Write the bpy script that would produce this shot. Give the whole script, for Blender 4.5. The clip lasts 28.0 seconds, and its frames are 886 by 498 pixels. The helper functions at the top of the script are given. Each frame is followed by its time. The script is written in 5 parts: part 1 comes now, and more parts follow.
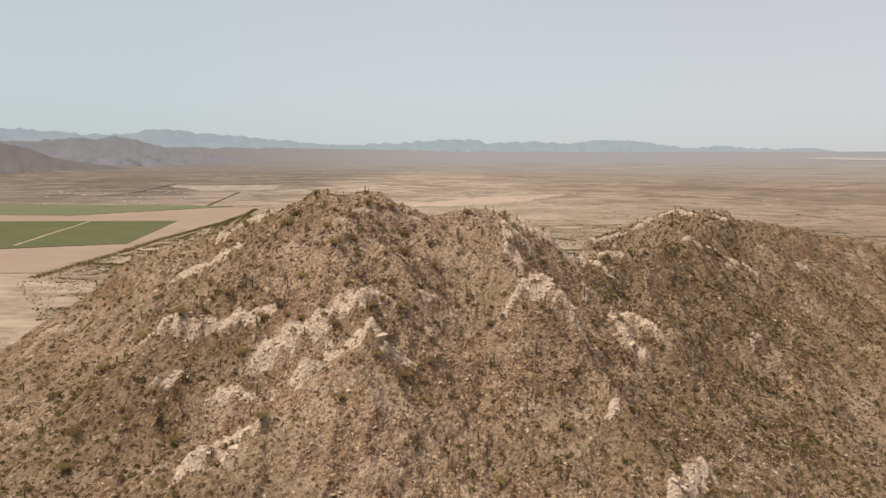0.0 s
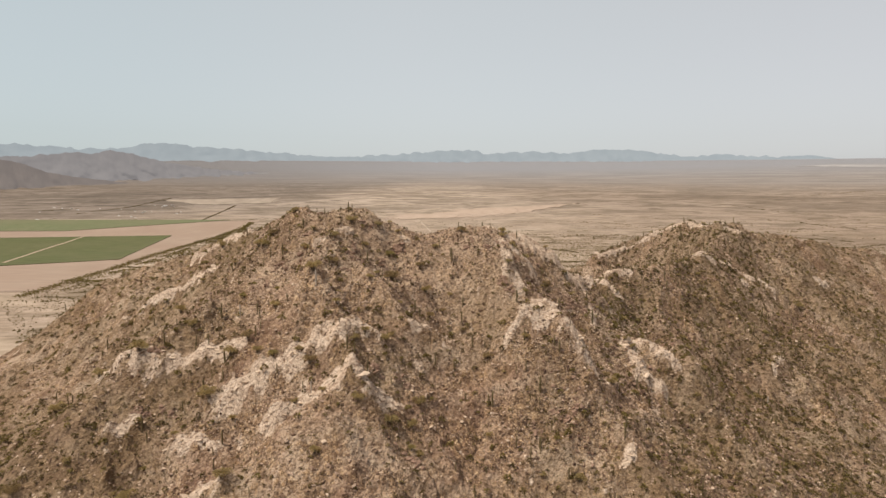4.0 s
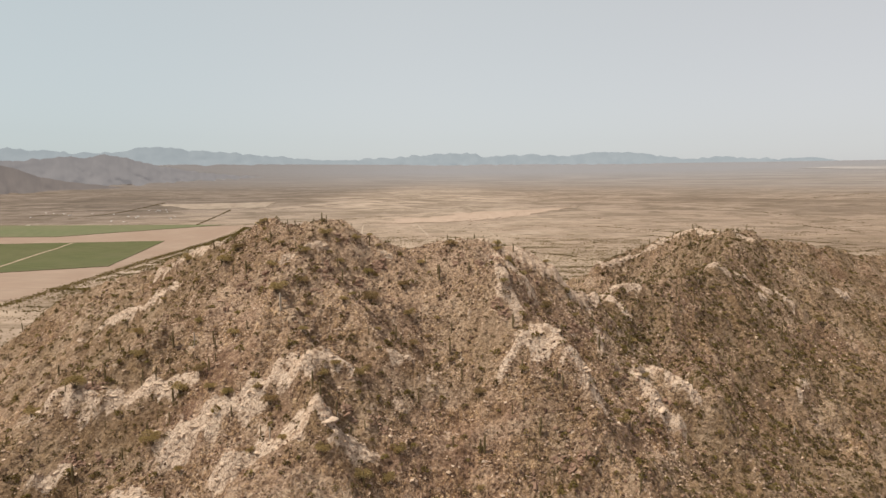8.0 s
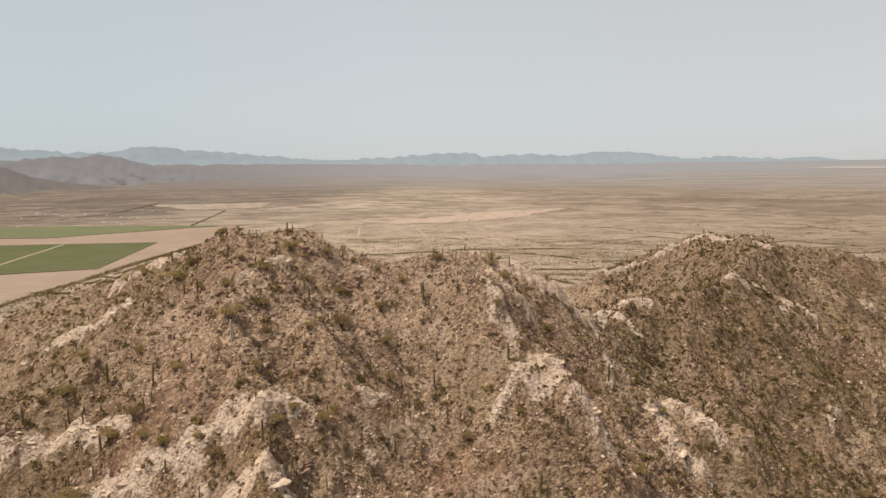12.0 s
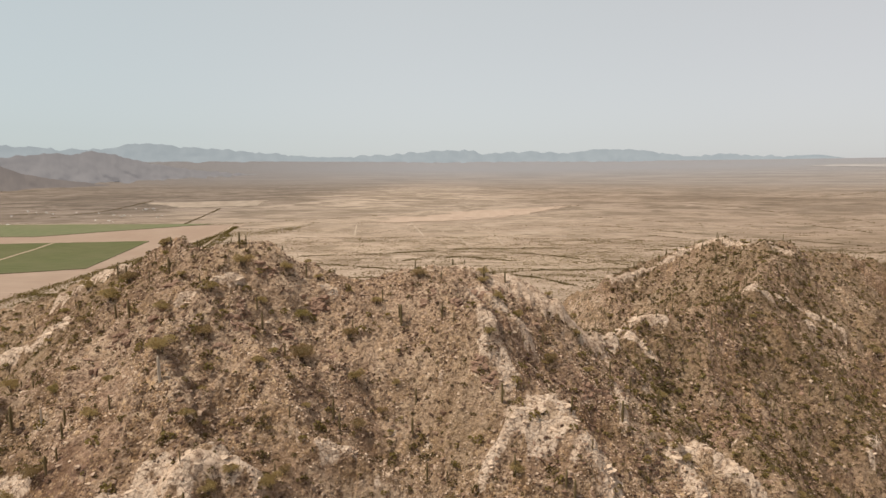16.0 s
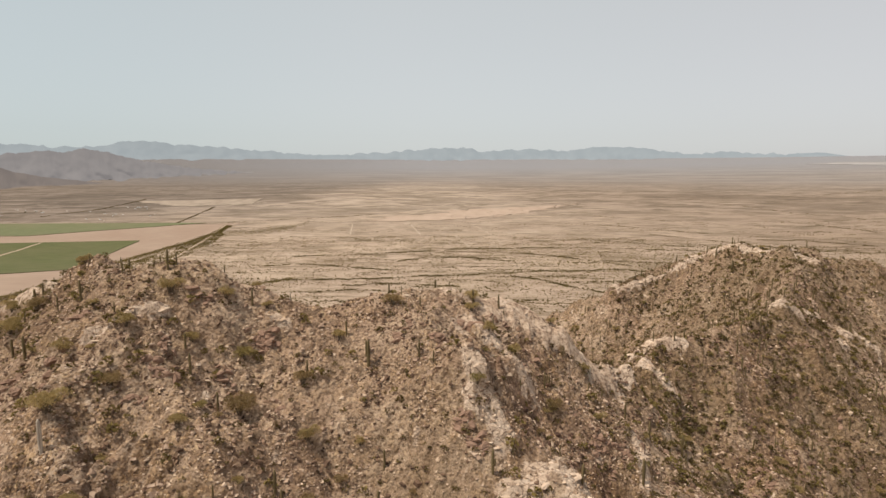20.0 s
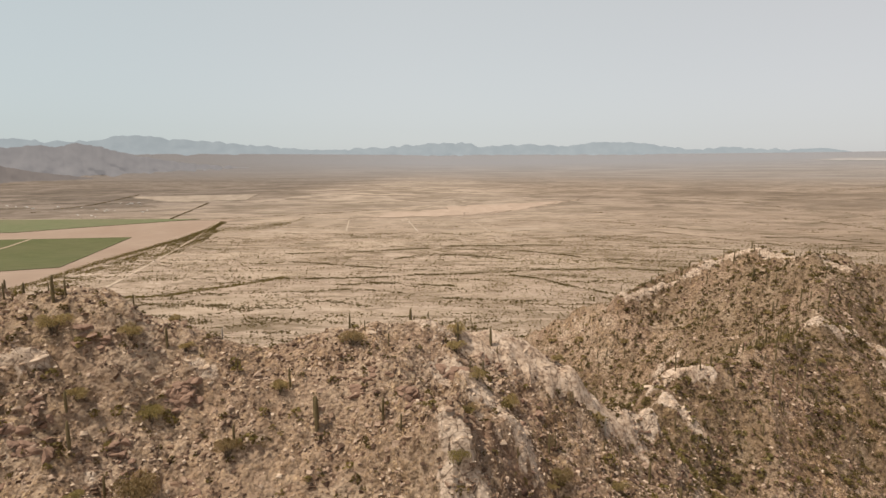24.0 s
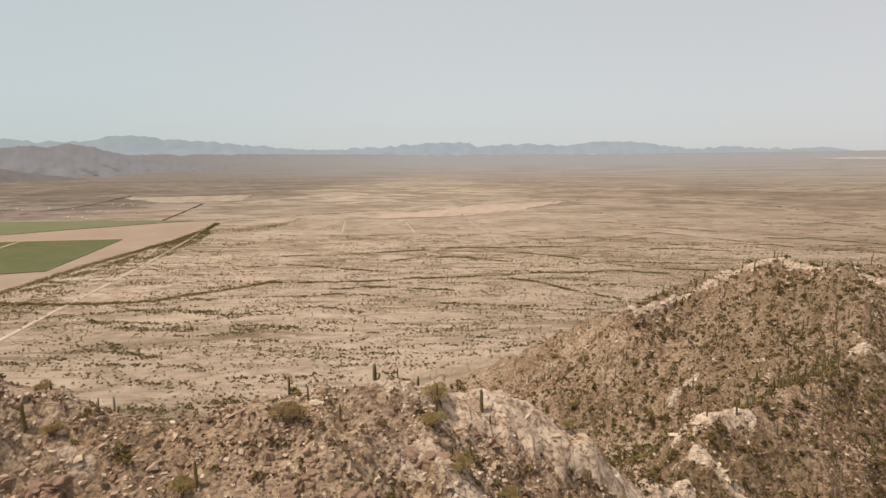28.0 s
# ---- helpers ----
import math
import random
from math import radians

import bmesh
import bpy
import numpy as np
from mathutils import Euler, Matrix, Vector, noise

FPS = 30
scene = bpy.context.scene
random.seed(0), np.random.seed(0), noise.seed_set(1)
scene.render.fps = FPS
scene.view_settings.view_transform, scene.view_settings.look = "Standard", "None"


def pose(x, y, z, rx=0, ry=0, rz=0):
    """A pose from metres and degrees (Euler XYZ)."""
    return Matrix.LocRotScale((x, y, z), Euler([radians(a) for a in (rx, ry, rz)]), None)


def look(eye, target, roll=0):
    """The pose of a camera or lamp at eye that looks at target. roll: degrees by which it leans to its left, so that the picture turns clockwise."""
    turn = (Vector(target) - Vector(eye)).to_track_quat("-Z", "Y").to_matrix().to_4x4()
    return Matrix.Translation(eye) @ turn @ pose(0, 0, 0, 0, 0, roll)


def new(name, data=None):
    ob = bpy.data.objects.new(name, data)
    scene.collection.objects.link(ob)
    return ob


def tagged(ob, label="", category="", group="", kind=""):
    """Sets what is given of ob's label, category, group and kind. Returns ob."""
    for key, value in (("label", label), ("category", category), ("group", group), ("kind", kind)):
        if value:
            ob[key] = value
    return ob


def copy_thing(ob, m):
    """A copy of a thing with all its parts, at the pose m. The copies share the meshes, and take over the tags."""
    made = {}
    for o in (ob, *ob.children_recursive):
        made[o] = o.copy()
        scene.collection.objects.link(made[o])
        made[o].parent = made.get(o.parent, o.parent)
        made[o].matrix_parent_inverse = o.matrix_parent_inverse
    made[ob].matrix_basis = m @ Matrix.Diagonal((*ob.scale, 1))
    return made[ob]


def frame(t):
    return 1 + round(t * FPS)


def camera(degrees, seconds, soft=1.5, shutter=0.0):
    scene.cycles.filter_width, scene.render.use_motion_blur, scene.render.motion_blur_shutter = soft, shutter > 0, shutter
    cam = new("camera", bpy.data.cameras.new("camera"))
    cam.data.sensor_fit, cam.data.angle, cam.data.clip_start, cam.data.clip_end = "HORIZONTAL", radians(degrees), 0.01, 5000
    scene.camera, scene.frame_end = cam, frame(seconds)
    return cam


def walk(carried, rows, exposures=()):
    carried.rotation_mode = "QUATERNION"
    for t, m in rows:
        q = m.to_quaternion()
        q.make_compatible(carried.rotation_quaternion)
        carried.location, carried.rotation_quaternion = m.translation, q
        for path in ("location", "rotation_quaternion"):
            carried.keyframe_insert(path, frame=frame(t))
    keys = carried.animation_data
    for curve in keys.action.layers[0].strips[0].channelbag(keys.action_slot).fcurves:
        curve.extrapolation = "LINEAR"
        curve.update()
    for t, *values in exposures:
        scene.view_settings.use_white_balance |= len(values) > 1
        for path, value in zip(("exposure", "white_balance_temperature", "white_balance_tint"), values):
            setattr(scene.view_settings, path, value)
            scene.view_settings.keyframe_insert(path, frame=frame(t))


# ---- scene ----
cam = camera(74.49, 28.0, soft=1.5)
# seconds, x, y, z, heading to the left, tilt upwards, roll
ROWS = [
    (0, 0.00, 0.00, 302.64, 0.153, -8.186, 0.630),
    (1, 1.25, 10.52, 303.07, 0.187, -7.890, 0.450),
    (2, 2.46, 20.95, 303.49, 0.208, -7.607, 0.284),
    (3, 3.75, 31.55, 303.93, 0.189, -7.351, 0.156),
    (4, 5.22, 42.52, 304.40, 0.158, -7.140, 0.058),
    (5, 6.95, 54.01, 304.94, 0.142, -7.005, -0.002),
    (6, 8.86, 65.87, 305.51, 0.128, -6.919, -0.047),
    (7, 10.85, 77.90, 306.09, 0.113, -6.873, -0.104),
    (8, 12.82, 89.93, 306.67, 0.096, -6.849, -0.144),
    (9, 14.75, 101.93, 307.25, 0.074, -6.818, -0.136),
    (10, 16.69, 113.98, 307.83, 0.057, -6.805, -0.120),
    (11, 18.62, 126.08, 308.39, 0.062, -6.835, -0.139),
    (12, 20.52, 138.22, 308.93, 0.069, -6.889, -0.161),
    (13, 22.38, 150.41, 309.41, 0.066, -6.964, -0.164),
    (14, 24.21, 162.64, 309.86, 0.056, -7.040, -0.155),
    (15, 26.02, 174.91, 310.31, 0.034, -7.092, -0.122),
    (16, 27.83, 187.22, 310.78, 0.010, -7.140, -0.086),
    (17, 29.66, 199.58, 311.31, -0.004, -7.197, -0.061),
    (18, 31.49, 211.99, 311.87, -0.022, -7.256, -0.045),
    (19, 33.31, 224.42, 312.42, -0.060, -7.306, -0.050),
    (20, 35.10, 236.84, 312.94, -0.099, -7.365, -0.053),
    (21, 36.90, 249.31, 313.41, -0.131, -7.451, -0.026),
    (22, 38.68, 261.83, 313.84, -0.154, -7.558, 0.002),
    (23, 40.42, 274.24, 314.27, -0.160, -7.704, 0.010),
    (24, 42.08, 286.39, 314.71, -0.164, -7.837, 0.004),
    (25, 43.61, 298.17, 315.19, -0.185, -7.901, -0.024),
    (26, 45.05, 309.69, 315.67, -0.213, -7.923, -0.058),
    (27, 46.46, 321.10, 316.17, -0.247, -7.905, -0.081),
    (28, 47.88, 332.57, 316.66, -0.283, -7.869, -0.102),
]


def flown(x, y, z, yaw, pitch, roll):
    eye = Vector((x, y, z))
    a, b = radians(yaw), radians(pitch)
    return look(eye, eye + 100 * Vector((-math.sin(a) * math.cos(b), math.cos(a) * math.cos(b), math.sin(b))), roll)


PATH = [(row[0], flown(*row[1:])) for row in ROWS]
walk(cam, PATH, [(0, 0.0, 6480, 10), (9, 0.0, 6550, 10), (28, 0.0, 6600, 10)])

# ---- light: a hazy late-morning sun, high on the left ----
SUN_ELEVATION, SUN_AZIMUTH = 63, -108  # degrees; azimuth from +y towards +x
world = bpy.data.worlds.new("hazy_sky")
scene.world = world
world.use_nodes = True
wn, wl = world.node_tree.nodes, world.node_tree.links
background = wn["Background"]
sky = wn.new("ShaderNodeTexSky")
sky.sky_type = "NISHITA"
sky.sun_disc = False
sky.sun_elevation, sky.sun_rotation = radians(SUN_ELEVATION), radians(SUN_AZIMUTH)
sky.altitude, sky.air_density, sky.dust_density, sky.ozone_density = 500, 1.0, 2.0, 1.0
haze = wn.new("ShaderNodeHueSaturation")
haze.inputs["Saturation"].default_value = 0.4
wl.new(sky.outputs["Color"], haze.inputs["Color"])
veil = wn.new("ShaderNodeMix")
veil.data_type = "RGBA"
# the dusty air is bluer in the west and paler, a touch pink, in the east
across = wn.new("ShaderNodeSeparateXYZ")
wl.new(wn.new("ShaderNodeTexCoord").outputs["Generated"], across.inputs["Vector"])
dust = wn.new("ShaderNodeValToRGB")
dust.color_ramp.interpolation = "EASE"
dust.color_ramp.elements.new(0.5)
for stop, tint in zip(dust.color_ramp.elements, ((0.62, 0.715, 0.728, 1), (0.748, 0.79, 0.795, 1), (0.76, 0.762, 0.768, 1))):
    stop.color = tint
spread_of = wn.new("ShaderNodeMapRange")
spread_of.inputs["From Min"].default_value, spread_of.inputs["From Max"].default_value = -0.7, 0.7
wl.new(across.outputs["X"], spread_of.inputs["Value"])
wl.new(spread_of.outputs["Result"], dust.inputs["Fac"])
bright = wn.new("ShaderNodeVectorMath")
bright.operation = "SCALE"
bright.inputs["Scale"].default_value = 9.75
wl.new(dust.outputs["Color"], bright.inputs[0])
wl.new(bright.outputs["Vector"], veil.inputs["B"])
# the dust lies low: clearer, deeper sky towards the zenith
clearing = wn.new("ShaderNodeMapRange")
clearing.interpolation_type = "SMOOTHSTEP"
for socket, value in (("From Min", 0.25), ("From Max", 0.85), ("To Min", 0.6), ("To Max", 0.12)):
    clearing.inputs[socket].default_value = value
wl.new(across.outputs["Z"], clearing.inputs["Value"])
wl.new(clearing.outputs["Result"], veil.inputs["Factor"])
wl.new(haze.outputs["Color"], veil.inputs["A"])
wl.new(veil.outputs["Result"], background.inputs["Color"])
background.inputs["Strength"].default_value = 0.1
sun = new("sun", bpy.data.lights.new("sun", "SUN"))
sun.data.energy, sun.data.angle, sun.data.color = 4.5, radians(1.0), (1.0, 0.91, 0.785)
sa, se = radians(SUN_AZIMUTH), radians(SUN_ELEVATION)
sun.matrix_world = look((0, 0, 800), (-math.sin(sa) * math.cos(se), -math.cos(sa) * math.cos(se), 800 - math.sin(se)))


# ---- materials ----
def material(name, roughness=0.9, metallic=0.0):
    mat = bpy.data.materials.new(name)
    mat.use_nodes = True
    nodes, links = mat.node_tree.nodes, mat.node_tree.links
    shader = nodes["Principled BSDF"]
    shader.inputs["Roughness"].default_value = roughness
    shader.inputs["Metallic"].default_value = metallic
    shader.inputs["Specular IOR Level"].default_value = 0.2
    return mat, nodes, links, shader


def ramp(nodes, links, value, stops):
    node = nodes.new("ShaderNodeValToRGB")
    while len(node.color_ramp.elements) < len(stops):
        node.color_ramp.elements.new(0.5)
    for element, (at, colour) in zip(node.color_ramp.elements, stops):
        element.position = at
        element.color = (*colour, 1) if len(colour) == 3 else (colour[0], colour[0], colour[0], 1)
    links.new(value, node.inputs["Fac"])
    return node.outputs["Color"]


def grain(nodes, links, vector, scale, detail=6.0, rough=0.6, warp=0.0):
    node = nodes.new("ShaderNodeTexNoise")
    node.inputs["Scale"].default_value = scale
    node.inputs["Detail"].default_value = detail
    node.inputs["Roughness"].default_value = rough
    node.inputs["Distortion"].default_value = warp
    if vector is not None:
        links.new(vector, node.inputs["Vector"])
    return node.outputs["Fac"]


def blend(nodes, links, fac, a, b, mode="MIX"):
    node = nodes.new("ShaderNodeMix")
    node.data_type, node.blend_type = "RGBA", mode
    for socket, value in ((node.inputs["Factor"], fac), (node.inputs["A"], a), (node.inputs["B"], b)):
        if isinstance(value, (int, float)):
            socket.default_value = value
        elif isinstance(value, tuple):
            socket.default_value = (*value, 1)
        else:
            links.new(value, socket)
    return node.outputs["Result"]


def bump(nodes, links, shader, height, strength, distance):
    node = nodes.new("ShaderNodeBump")
    node.inputs["Strength"].default_value, node.inputs["Distance"].default_value = strength, distance
    links.new(height, node.inputs["Height"])
    links.new(node.outputs["Normal"], shader.inputs["Normal"])


def mapped(nodes, links, source, scale):
    node = nodes.new("ShaderNodeMapping")
    node.inputs["Scale"].default_value = scale
    links.new(source, node.inputs["Vector"])
    return node.outputs["Vector"]


def calc(nodes, links, op, a, b=0.0, clamp=False):
    node = nodes.new("ShaderNodeMath")
    node.operation, node.use_clamp = op, clamp
    for socket, value in zip(node.inputs, (a, b)):
        if isinstance(value, (int, float)):
            socket.default_value = value
        else:
            links.new(value, socket)
    return node.outputs["Value"]


def ground_material():
    """Stony desert soil: reddish scree on the hill, paler sandy flats with wash streaks out on the plain."""
    mat, nodes, links, shader = material("desert_soil", 0.95)
    place = nodes.new("ShaderNodeNewGeometry").outputs["Position"]
    plan = nodes.new("ShaderNodeUVMap")
    plan.uv_map = "plan"
    km = plan.outputs["UV"]  # kilometres on the map
    # hill soil
    def cells(scale, jitter=1.0):
        node = nodes.new("ShaderNodeTexVoronoi")
        node.inputs["Scale"].default_value = scale
        node.inputs["Randomness"].default_value = jitter
        shift = nodes.new("ShaderNodeVectorMath")
        shift.operation = "MULTIPLY_ADD"
        wob = nodes.new("ShaderNodeTexNoise")
        wob.inputs["Scale"].default_value = scale * 1.5
        links.new(place, wob.inputs["Vector"])
        links.new(wob.outputs["Color"], shift.inputs[0])
        shift.inputs[1].default_value = (0.5 / scale, 0.5 / scale, 0.5 / scale)
        links.new(place, shift.inputs[2])
        links.new(shift.outputs["Vector"], node.inputs["Vector"])
        one = nodes.new("ShaderNodeSeparateColor")
        links.new(node.outputs["Color"], one.inputs["Color"])
        return node.outputs["Distance"], one.outputs["Red"]

    patch = grain(nodes, links, place, 0.022, 5, 0.6, 0.6)
    gravel = grain(nodes, links, place, 0.5, 8, 0.75)
    big, big_tone = cells(0.4)
    small, small_tone = cells(1.1)
    where = grain(nodes, links, place, 0.06, 4, 0.65)
    soil = ramp(nodes, links, patch, [(0.33, (0.158, 0.086, 0.061)), (0.41, (0.278, 0.174, 0.119)), (0.49, (0.39, 0.271, 0.19)), (0.63, (0.486, 0.366, 0.264))])
    soil = blend(nodes, links, ramp(nodes, links, gravel, [(0.39, (0.8,)), (0.49, (0.0,))]), soil, (0.0884, 0.0524, 0.0314))
    soil = blend(nodes, links, ramp(nodes, links, gravel, [(0.53, (0.0,)), (0.66, (0.8,))]), soil, (0.4888, 0.3589, 0.2338))
    rubble = grain(nodes, links, mapped(nodes, links, place, (0.8, 1.0, 1.1)), 0.085, 5, 0.68, 0.8)
    rubble = calc(nodes, links, "ADD", rubble, calc(nodes, links, "MULTIPLY", calc(nodes, links, "SUBTRACT", gravel, 0.5), 0.35))
    soil = blend(nodes, links, ramp(nodes, links, rubble, [(0.38, (0.75,)), (0.5, (0.0,))]), soil, (0.15, 0.086, 0.05))
    soil = blend(nodes, links, ramp(nodes, links, rubble, [(0.56, (0.0,)), (0.7, (0.6,))]), soil, (0.5, 0.39, 0.285))
    tones = [(0.0, (0.071, 0.0404, 0.0221)), (0.35, (0.1747, 0.1009, 0.0529)), (0.65, (0.3162, 0.193, 0.1011)), (0.88, (0.4919, 0.3288, 0.1895)), (1.0, (0.6552, 0.4704, 0.2856))]
    rock_a, rock_b = ramp(nodes, links, big_tone, tones), ramp(nodes, links, small_tone, tones)
    hill = blend(nodes, links, calc(nodes, links, "MULTIPLY", ramp(nodes, links, where, [(0.46, (0.0,)), (0.58, (1.0,))]),
                                   ramp(nodes, links, big, [(0.35, (0.85,)), (0.62, (0.2,))])), soil, rock_a)
    hill = blend(nodes, links, calc(nodes, links, "MULTIPLY", ramp(nodes, links, where, [(0.38, (0.25,)), (0.56, (0.9,))]),
                                   ramp(nodes, links, small, [(0.3, (1.0,)), (0.55, (0.0,))])), hill, rock_b)
    def on_map(name):
        node = nodes.new("ShaderNodeAttribute")
        node.attribute_name = name
        return node.outputs["Fac"]

    seam = nodes.new("ShaderNodeTexVoronoi")
    seam.feature = "DISTANCE_TO_EDGE"
    seam.inputs["Scale"].default_value = 0.42
    bend = nodes.new("ShaderNodeTexNoise")
    bend.inputs["Scale"].default_value, bend.inputs["Detail"].default_value = 0.5, 4
    links.new(place, bend.inputs["Vector"])
    bent = nodes.new("ShaderNodeVectorMath")
    bent.operation = "MULTIPLY_ADD"
    links.new(bend.outputs["Color"], bent.inputs[0])
    bent.inputs[1].default_value = (4.5, 4.5, 4.5)
    links.new(mapped(nodes, links, place, (1.0, 1.3, 0.8)), bent.inputs[2])
    links.new(bent.outputs["Vector"], seam.inputs["Vector"])
    open_seam = calc(nodes, links, "ADD", seam.outputs["Distance"], calc(nodes, links, "MULTIPLY", calc(nodes, links, "SUBTRACT", gravel, 0.5), 0.35))
    hill = blend(nodes, links, calc(nodes, links, "MULTIPLY", ramp(nodes, links, where, [(0.45, (0.0,)), (0.54, (1.0,))]), ramp(nodes, links, open_seam, [(0.0, (0.75,)), (0.07, (0.0,))])), hill, (0.07, 0.04, 0.028))
    grassy = blend(nodes, links, gravel, (0.085, 0.054, 0.027), (0.26, 0.18, 0.1))
    hill = blend(nodes, links, calc(nodes, links, "MULTIPLY", on_map("cover"), 0.55), hill, grassy)
    streaky = grain(nodes, links, mapped(nodes, links, place, (0.6, 1.0, 0.8)), 0.4, 5, 0.6, 0.4)
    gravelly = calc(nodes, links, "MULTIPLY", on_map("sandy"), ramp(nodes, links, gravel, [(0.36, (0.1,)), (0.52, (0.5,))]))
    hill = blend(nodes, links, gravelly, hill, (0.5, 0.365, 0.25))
    granite = ramp(nodes, links, calc(nodes, links, "ADD", calc(nodes, links, "MULTIPLY", gravel, 0.4), calc(nodes, links, "MULTIPLY", streaky, 0.6)),
                   [(0.26, (0.2, 0.13, 0.09)), (0.38, (0.45, 0.33, 0.24)), (0.54, (0.6, 0.465, 0.355)), (0.72, (0.7, 0.565, 0.45))])
    joint = nodes.new("ShaderNodeTexVoronoi")
    joint.feature = "DISTANCE_TO_EDGE"
    joint.inputs["Scale"].default_value = 0.3
    links.new(mapped(nodes, links, place, (1.0, 1.7, 0.6)), joint.inputs["Vector"])
    cracked = ramp(nodes, links, calc(nodes, links, "ADD", joint.outputs["Distance"], calc(nodes, links, "MULTIPLY", calc(nodes, links, "SUBTRACT", gravel, 0.5), 0.22)), [(0.0, (0.8,)), (0.05, (0.0,))])
    granite = blend(nodes, links, cracked, granite, (0.13, 0.082, 0.055))
    edge = calc(nodes, links, "ADD", on_map("pale"), calc(nodes, links, "MULTIPLY", calc(nodes, links, "SUBTRACT", gravel, 0.5), 1.1))
    hill = blend(nodes, links, ramp(nodes, links, edge, [(0.36, (0.0,)), (0.62, (0.95,))]), hill, granite)
    # plain
    broad = grain(nodes, links, mapped(nodes, links, km, (0.9, 1.0, 1)), 1.3, 6, 0.6, 0.4)
    flats = ramp(nodes, links, broad, [(0.32, (0.34, 0.256, 0.19)), (0.5, (0.43, 0.33, 0.25)), (0.66, (0.49, 0.383, 0.294))])
    fine = grain(nodes, links, mapped(nodes, links, km, (22, 40, 1)), 1.0, 6, 0.7)
    flats = blend(nodes, links, ramp(nodes, links, fine, [(0.4, (0.4,)), (0.56, (0.0,))]), flats, (0.205, 0.14, 0.088))
    streak = grain(nodes, links, mapped(nodes, links, km, (1.7, 2.9, 1)), 1.5, 7, 0.62, 0.9)
    flats = blend(nodes, links, ramp(nodes, links, streak, [(0.52, (0.0,)), (0.56, (0.5,)), (0.59, (0.1,)), (0.72, (0.35,))]), flats, (0.2, 0.142, 0.088))
    for size, wide, dark in (((0.9, 4.6, 1), 0.014, 0.62), ((2.2, 7, 1), 0.018, 0.45), ((5, 13, 1), 0.02, 0.36)):
        line = calc(nodes, links, "ABSOLUTE", calc(nodes, links, "SUBTRACT", grain(nodes, links, mapped(nodes, links, km, size), 1.0, 3, 0.5, 0.8), 0.5))
        broke = ramp(nodes, links, grain(nodes, links, mapped(nodes, links, km, (size[0] * 2, size[1] * 0.5, 1)), 1.3, 3, 0.5), [(0.42, (0.15,)), (0.56, (1.0,))])
        flats = blend(nodes, links, calc(nodes, links, "MULTIPLY", ramp(nodes, links, line, [(0.0, (dark,)), (wide, (dark,)), (wide * 2.2, (0.0,))]), broke), flats, (0.14, 0.1, 0.056))
    pale = grain(nodes, links, mapped(nodes, links, km, (1.6, 2.6, 1)), 1.0, 6, 0.62, 0.5)
    flats = blend(nodes, links, ramp(nodes, links, pale, [(0.53, (0.0,)), (0.63, (0.6,))]), flats, (0.46, 0.355, 0.26))
    split = nodes.new("ShaderNodeSeparateXYZ")
    links.new(km, split.inputs["Vector"])
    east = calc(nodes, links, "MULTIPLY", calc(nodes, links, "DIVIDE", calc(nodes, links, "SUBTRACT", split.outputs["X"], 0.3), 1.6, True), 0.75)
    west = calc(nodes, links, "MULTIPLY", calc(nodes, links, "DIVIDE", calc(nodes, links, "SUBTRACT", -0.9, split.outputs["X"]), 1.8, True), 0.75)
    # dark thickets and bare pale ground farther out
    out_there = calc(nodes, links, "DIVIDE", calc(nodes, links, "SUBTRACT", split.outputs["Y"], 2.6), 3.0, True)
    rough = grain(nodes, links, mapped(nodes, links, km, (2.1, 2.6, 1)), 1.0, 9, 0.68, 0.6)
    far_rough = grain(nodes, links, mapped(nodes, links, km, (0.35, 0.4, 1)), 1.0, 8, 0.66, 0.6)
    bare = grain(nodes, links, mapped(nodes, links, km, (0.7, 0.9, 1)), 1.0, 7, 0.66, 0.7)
    # haze painted in: the soil fades paler and duller with distance
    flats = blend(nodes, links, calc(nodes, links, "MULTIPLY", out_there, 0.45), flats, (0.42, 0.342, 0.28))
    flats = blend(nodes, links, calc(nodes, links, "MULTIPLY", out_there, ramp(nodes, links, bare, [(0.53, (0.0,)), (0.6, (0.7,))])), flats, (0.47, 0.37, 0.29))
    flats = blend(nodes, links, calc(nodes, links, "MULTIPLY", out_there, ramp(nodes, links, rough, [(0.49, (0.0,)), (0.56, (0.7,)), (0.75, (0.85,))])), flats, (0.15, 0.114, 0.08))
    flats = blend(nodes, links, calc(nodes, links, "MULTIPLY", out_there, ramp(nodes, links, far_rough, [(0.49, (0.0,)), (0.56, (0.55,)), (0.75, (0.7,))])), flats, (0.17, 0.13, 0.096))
    mid = calc(nodes, links, "DIVIDE", calc(nodes, links, "SUBTRACT", split.outputs["Y"], 1.9), 1.4, True)
    thin = grain(nodes, links, mapped(nodes, links, km, (3.4, 4.6, 1)), 1.0, 7, 0.66, 0.7)
    flats = blend(nodes, links, calc(nodes, links, "MULTIPLY", mid, ramp(nodes, links, thin, [(0.54, (0.0,)), (0.6, (0.6,)), (0.75, (0.75,))])), flats, (0.2, 0.155, 0.105))
    flats = blend(nodes, links, calc(nodes, links, "MULTIPLY", mid, ramp(nodes, links, thin, [(0.3, (0.5,)), (0.42, (0.0,))])), flats, (0.52, 0.425, 0.34))
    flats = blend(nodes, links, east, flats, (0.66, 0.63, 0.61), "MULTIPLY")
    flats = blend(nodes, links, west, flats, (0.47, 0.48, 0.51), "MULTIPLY")
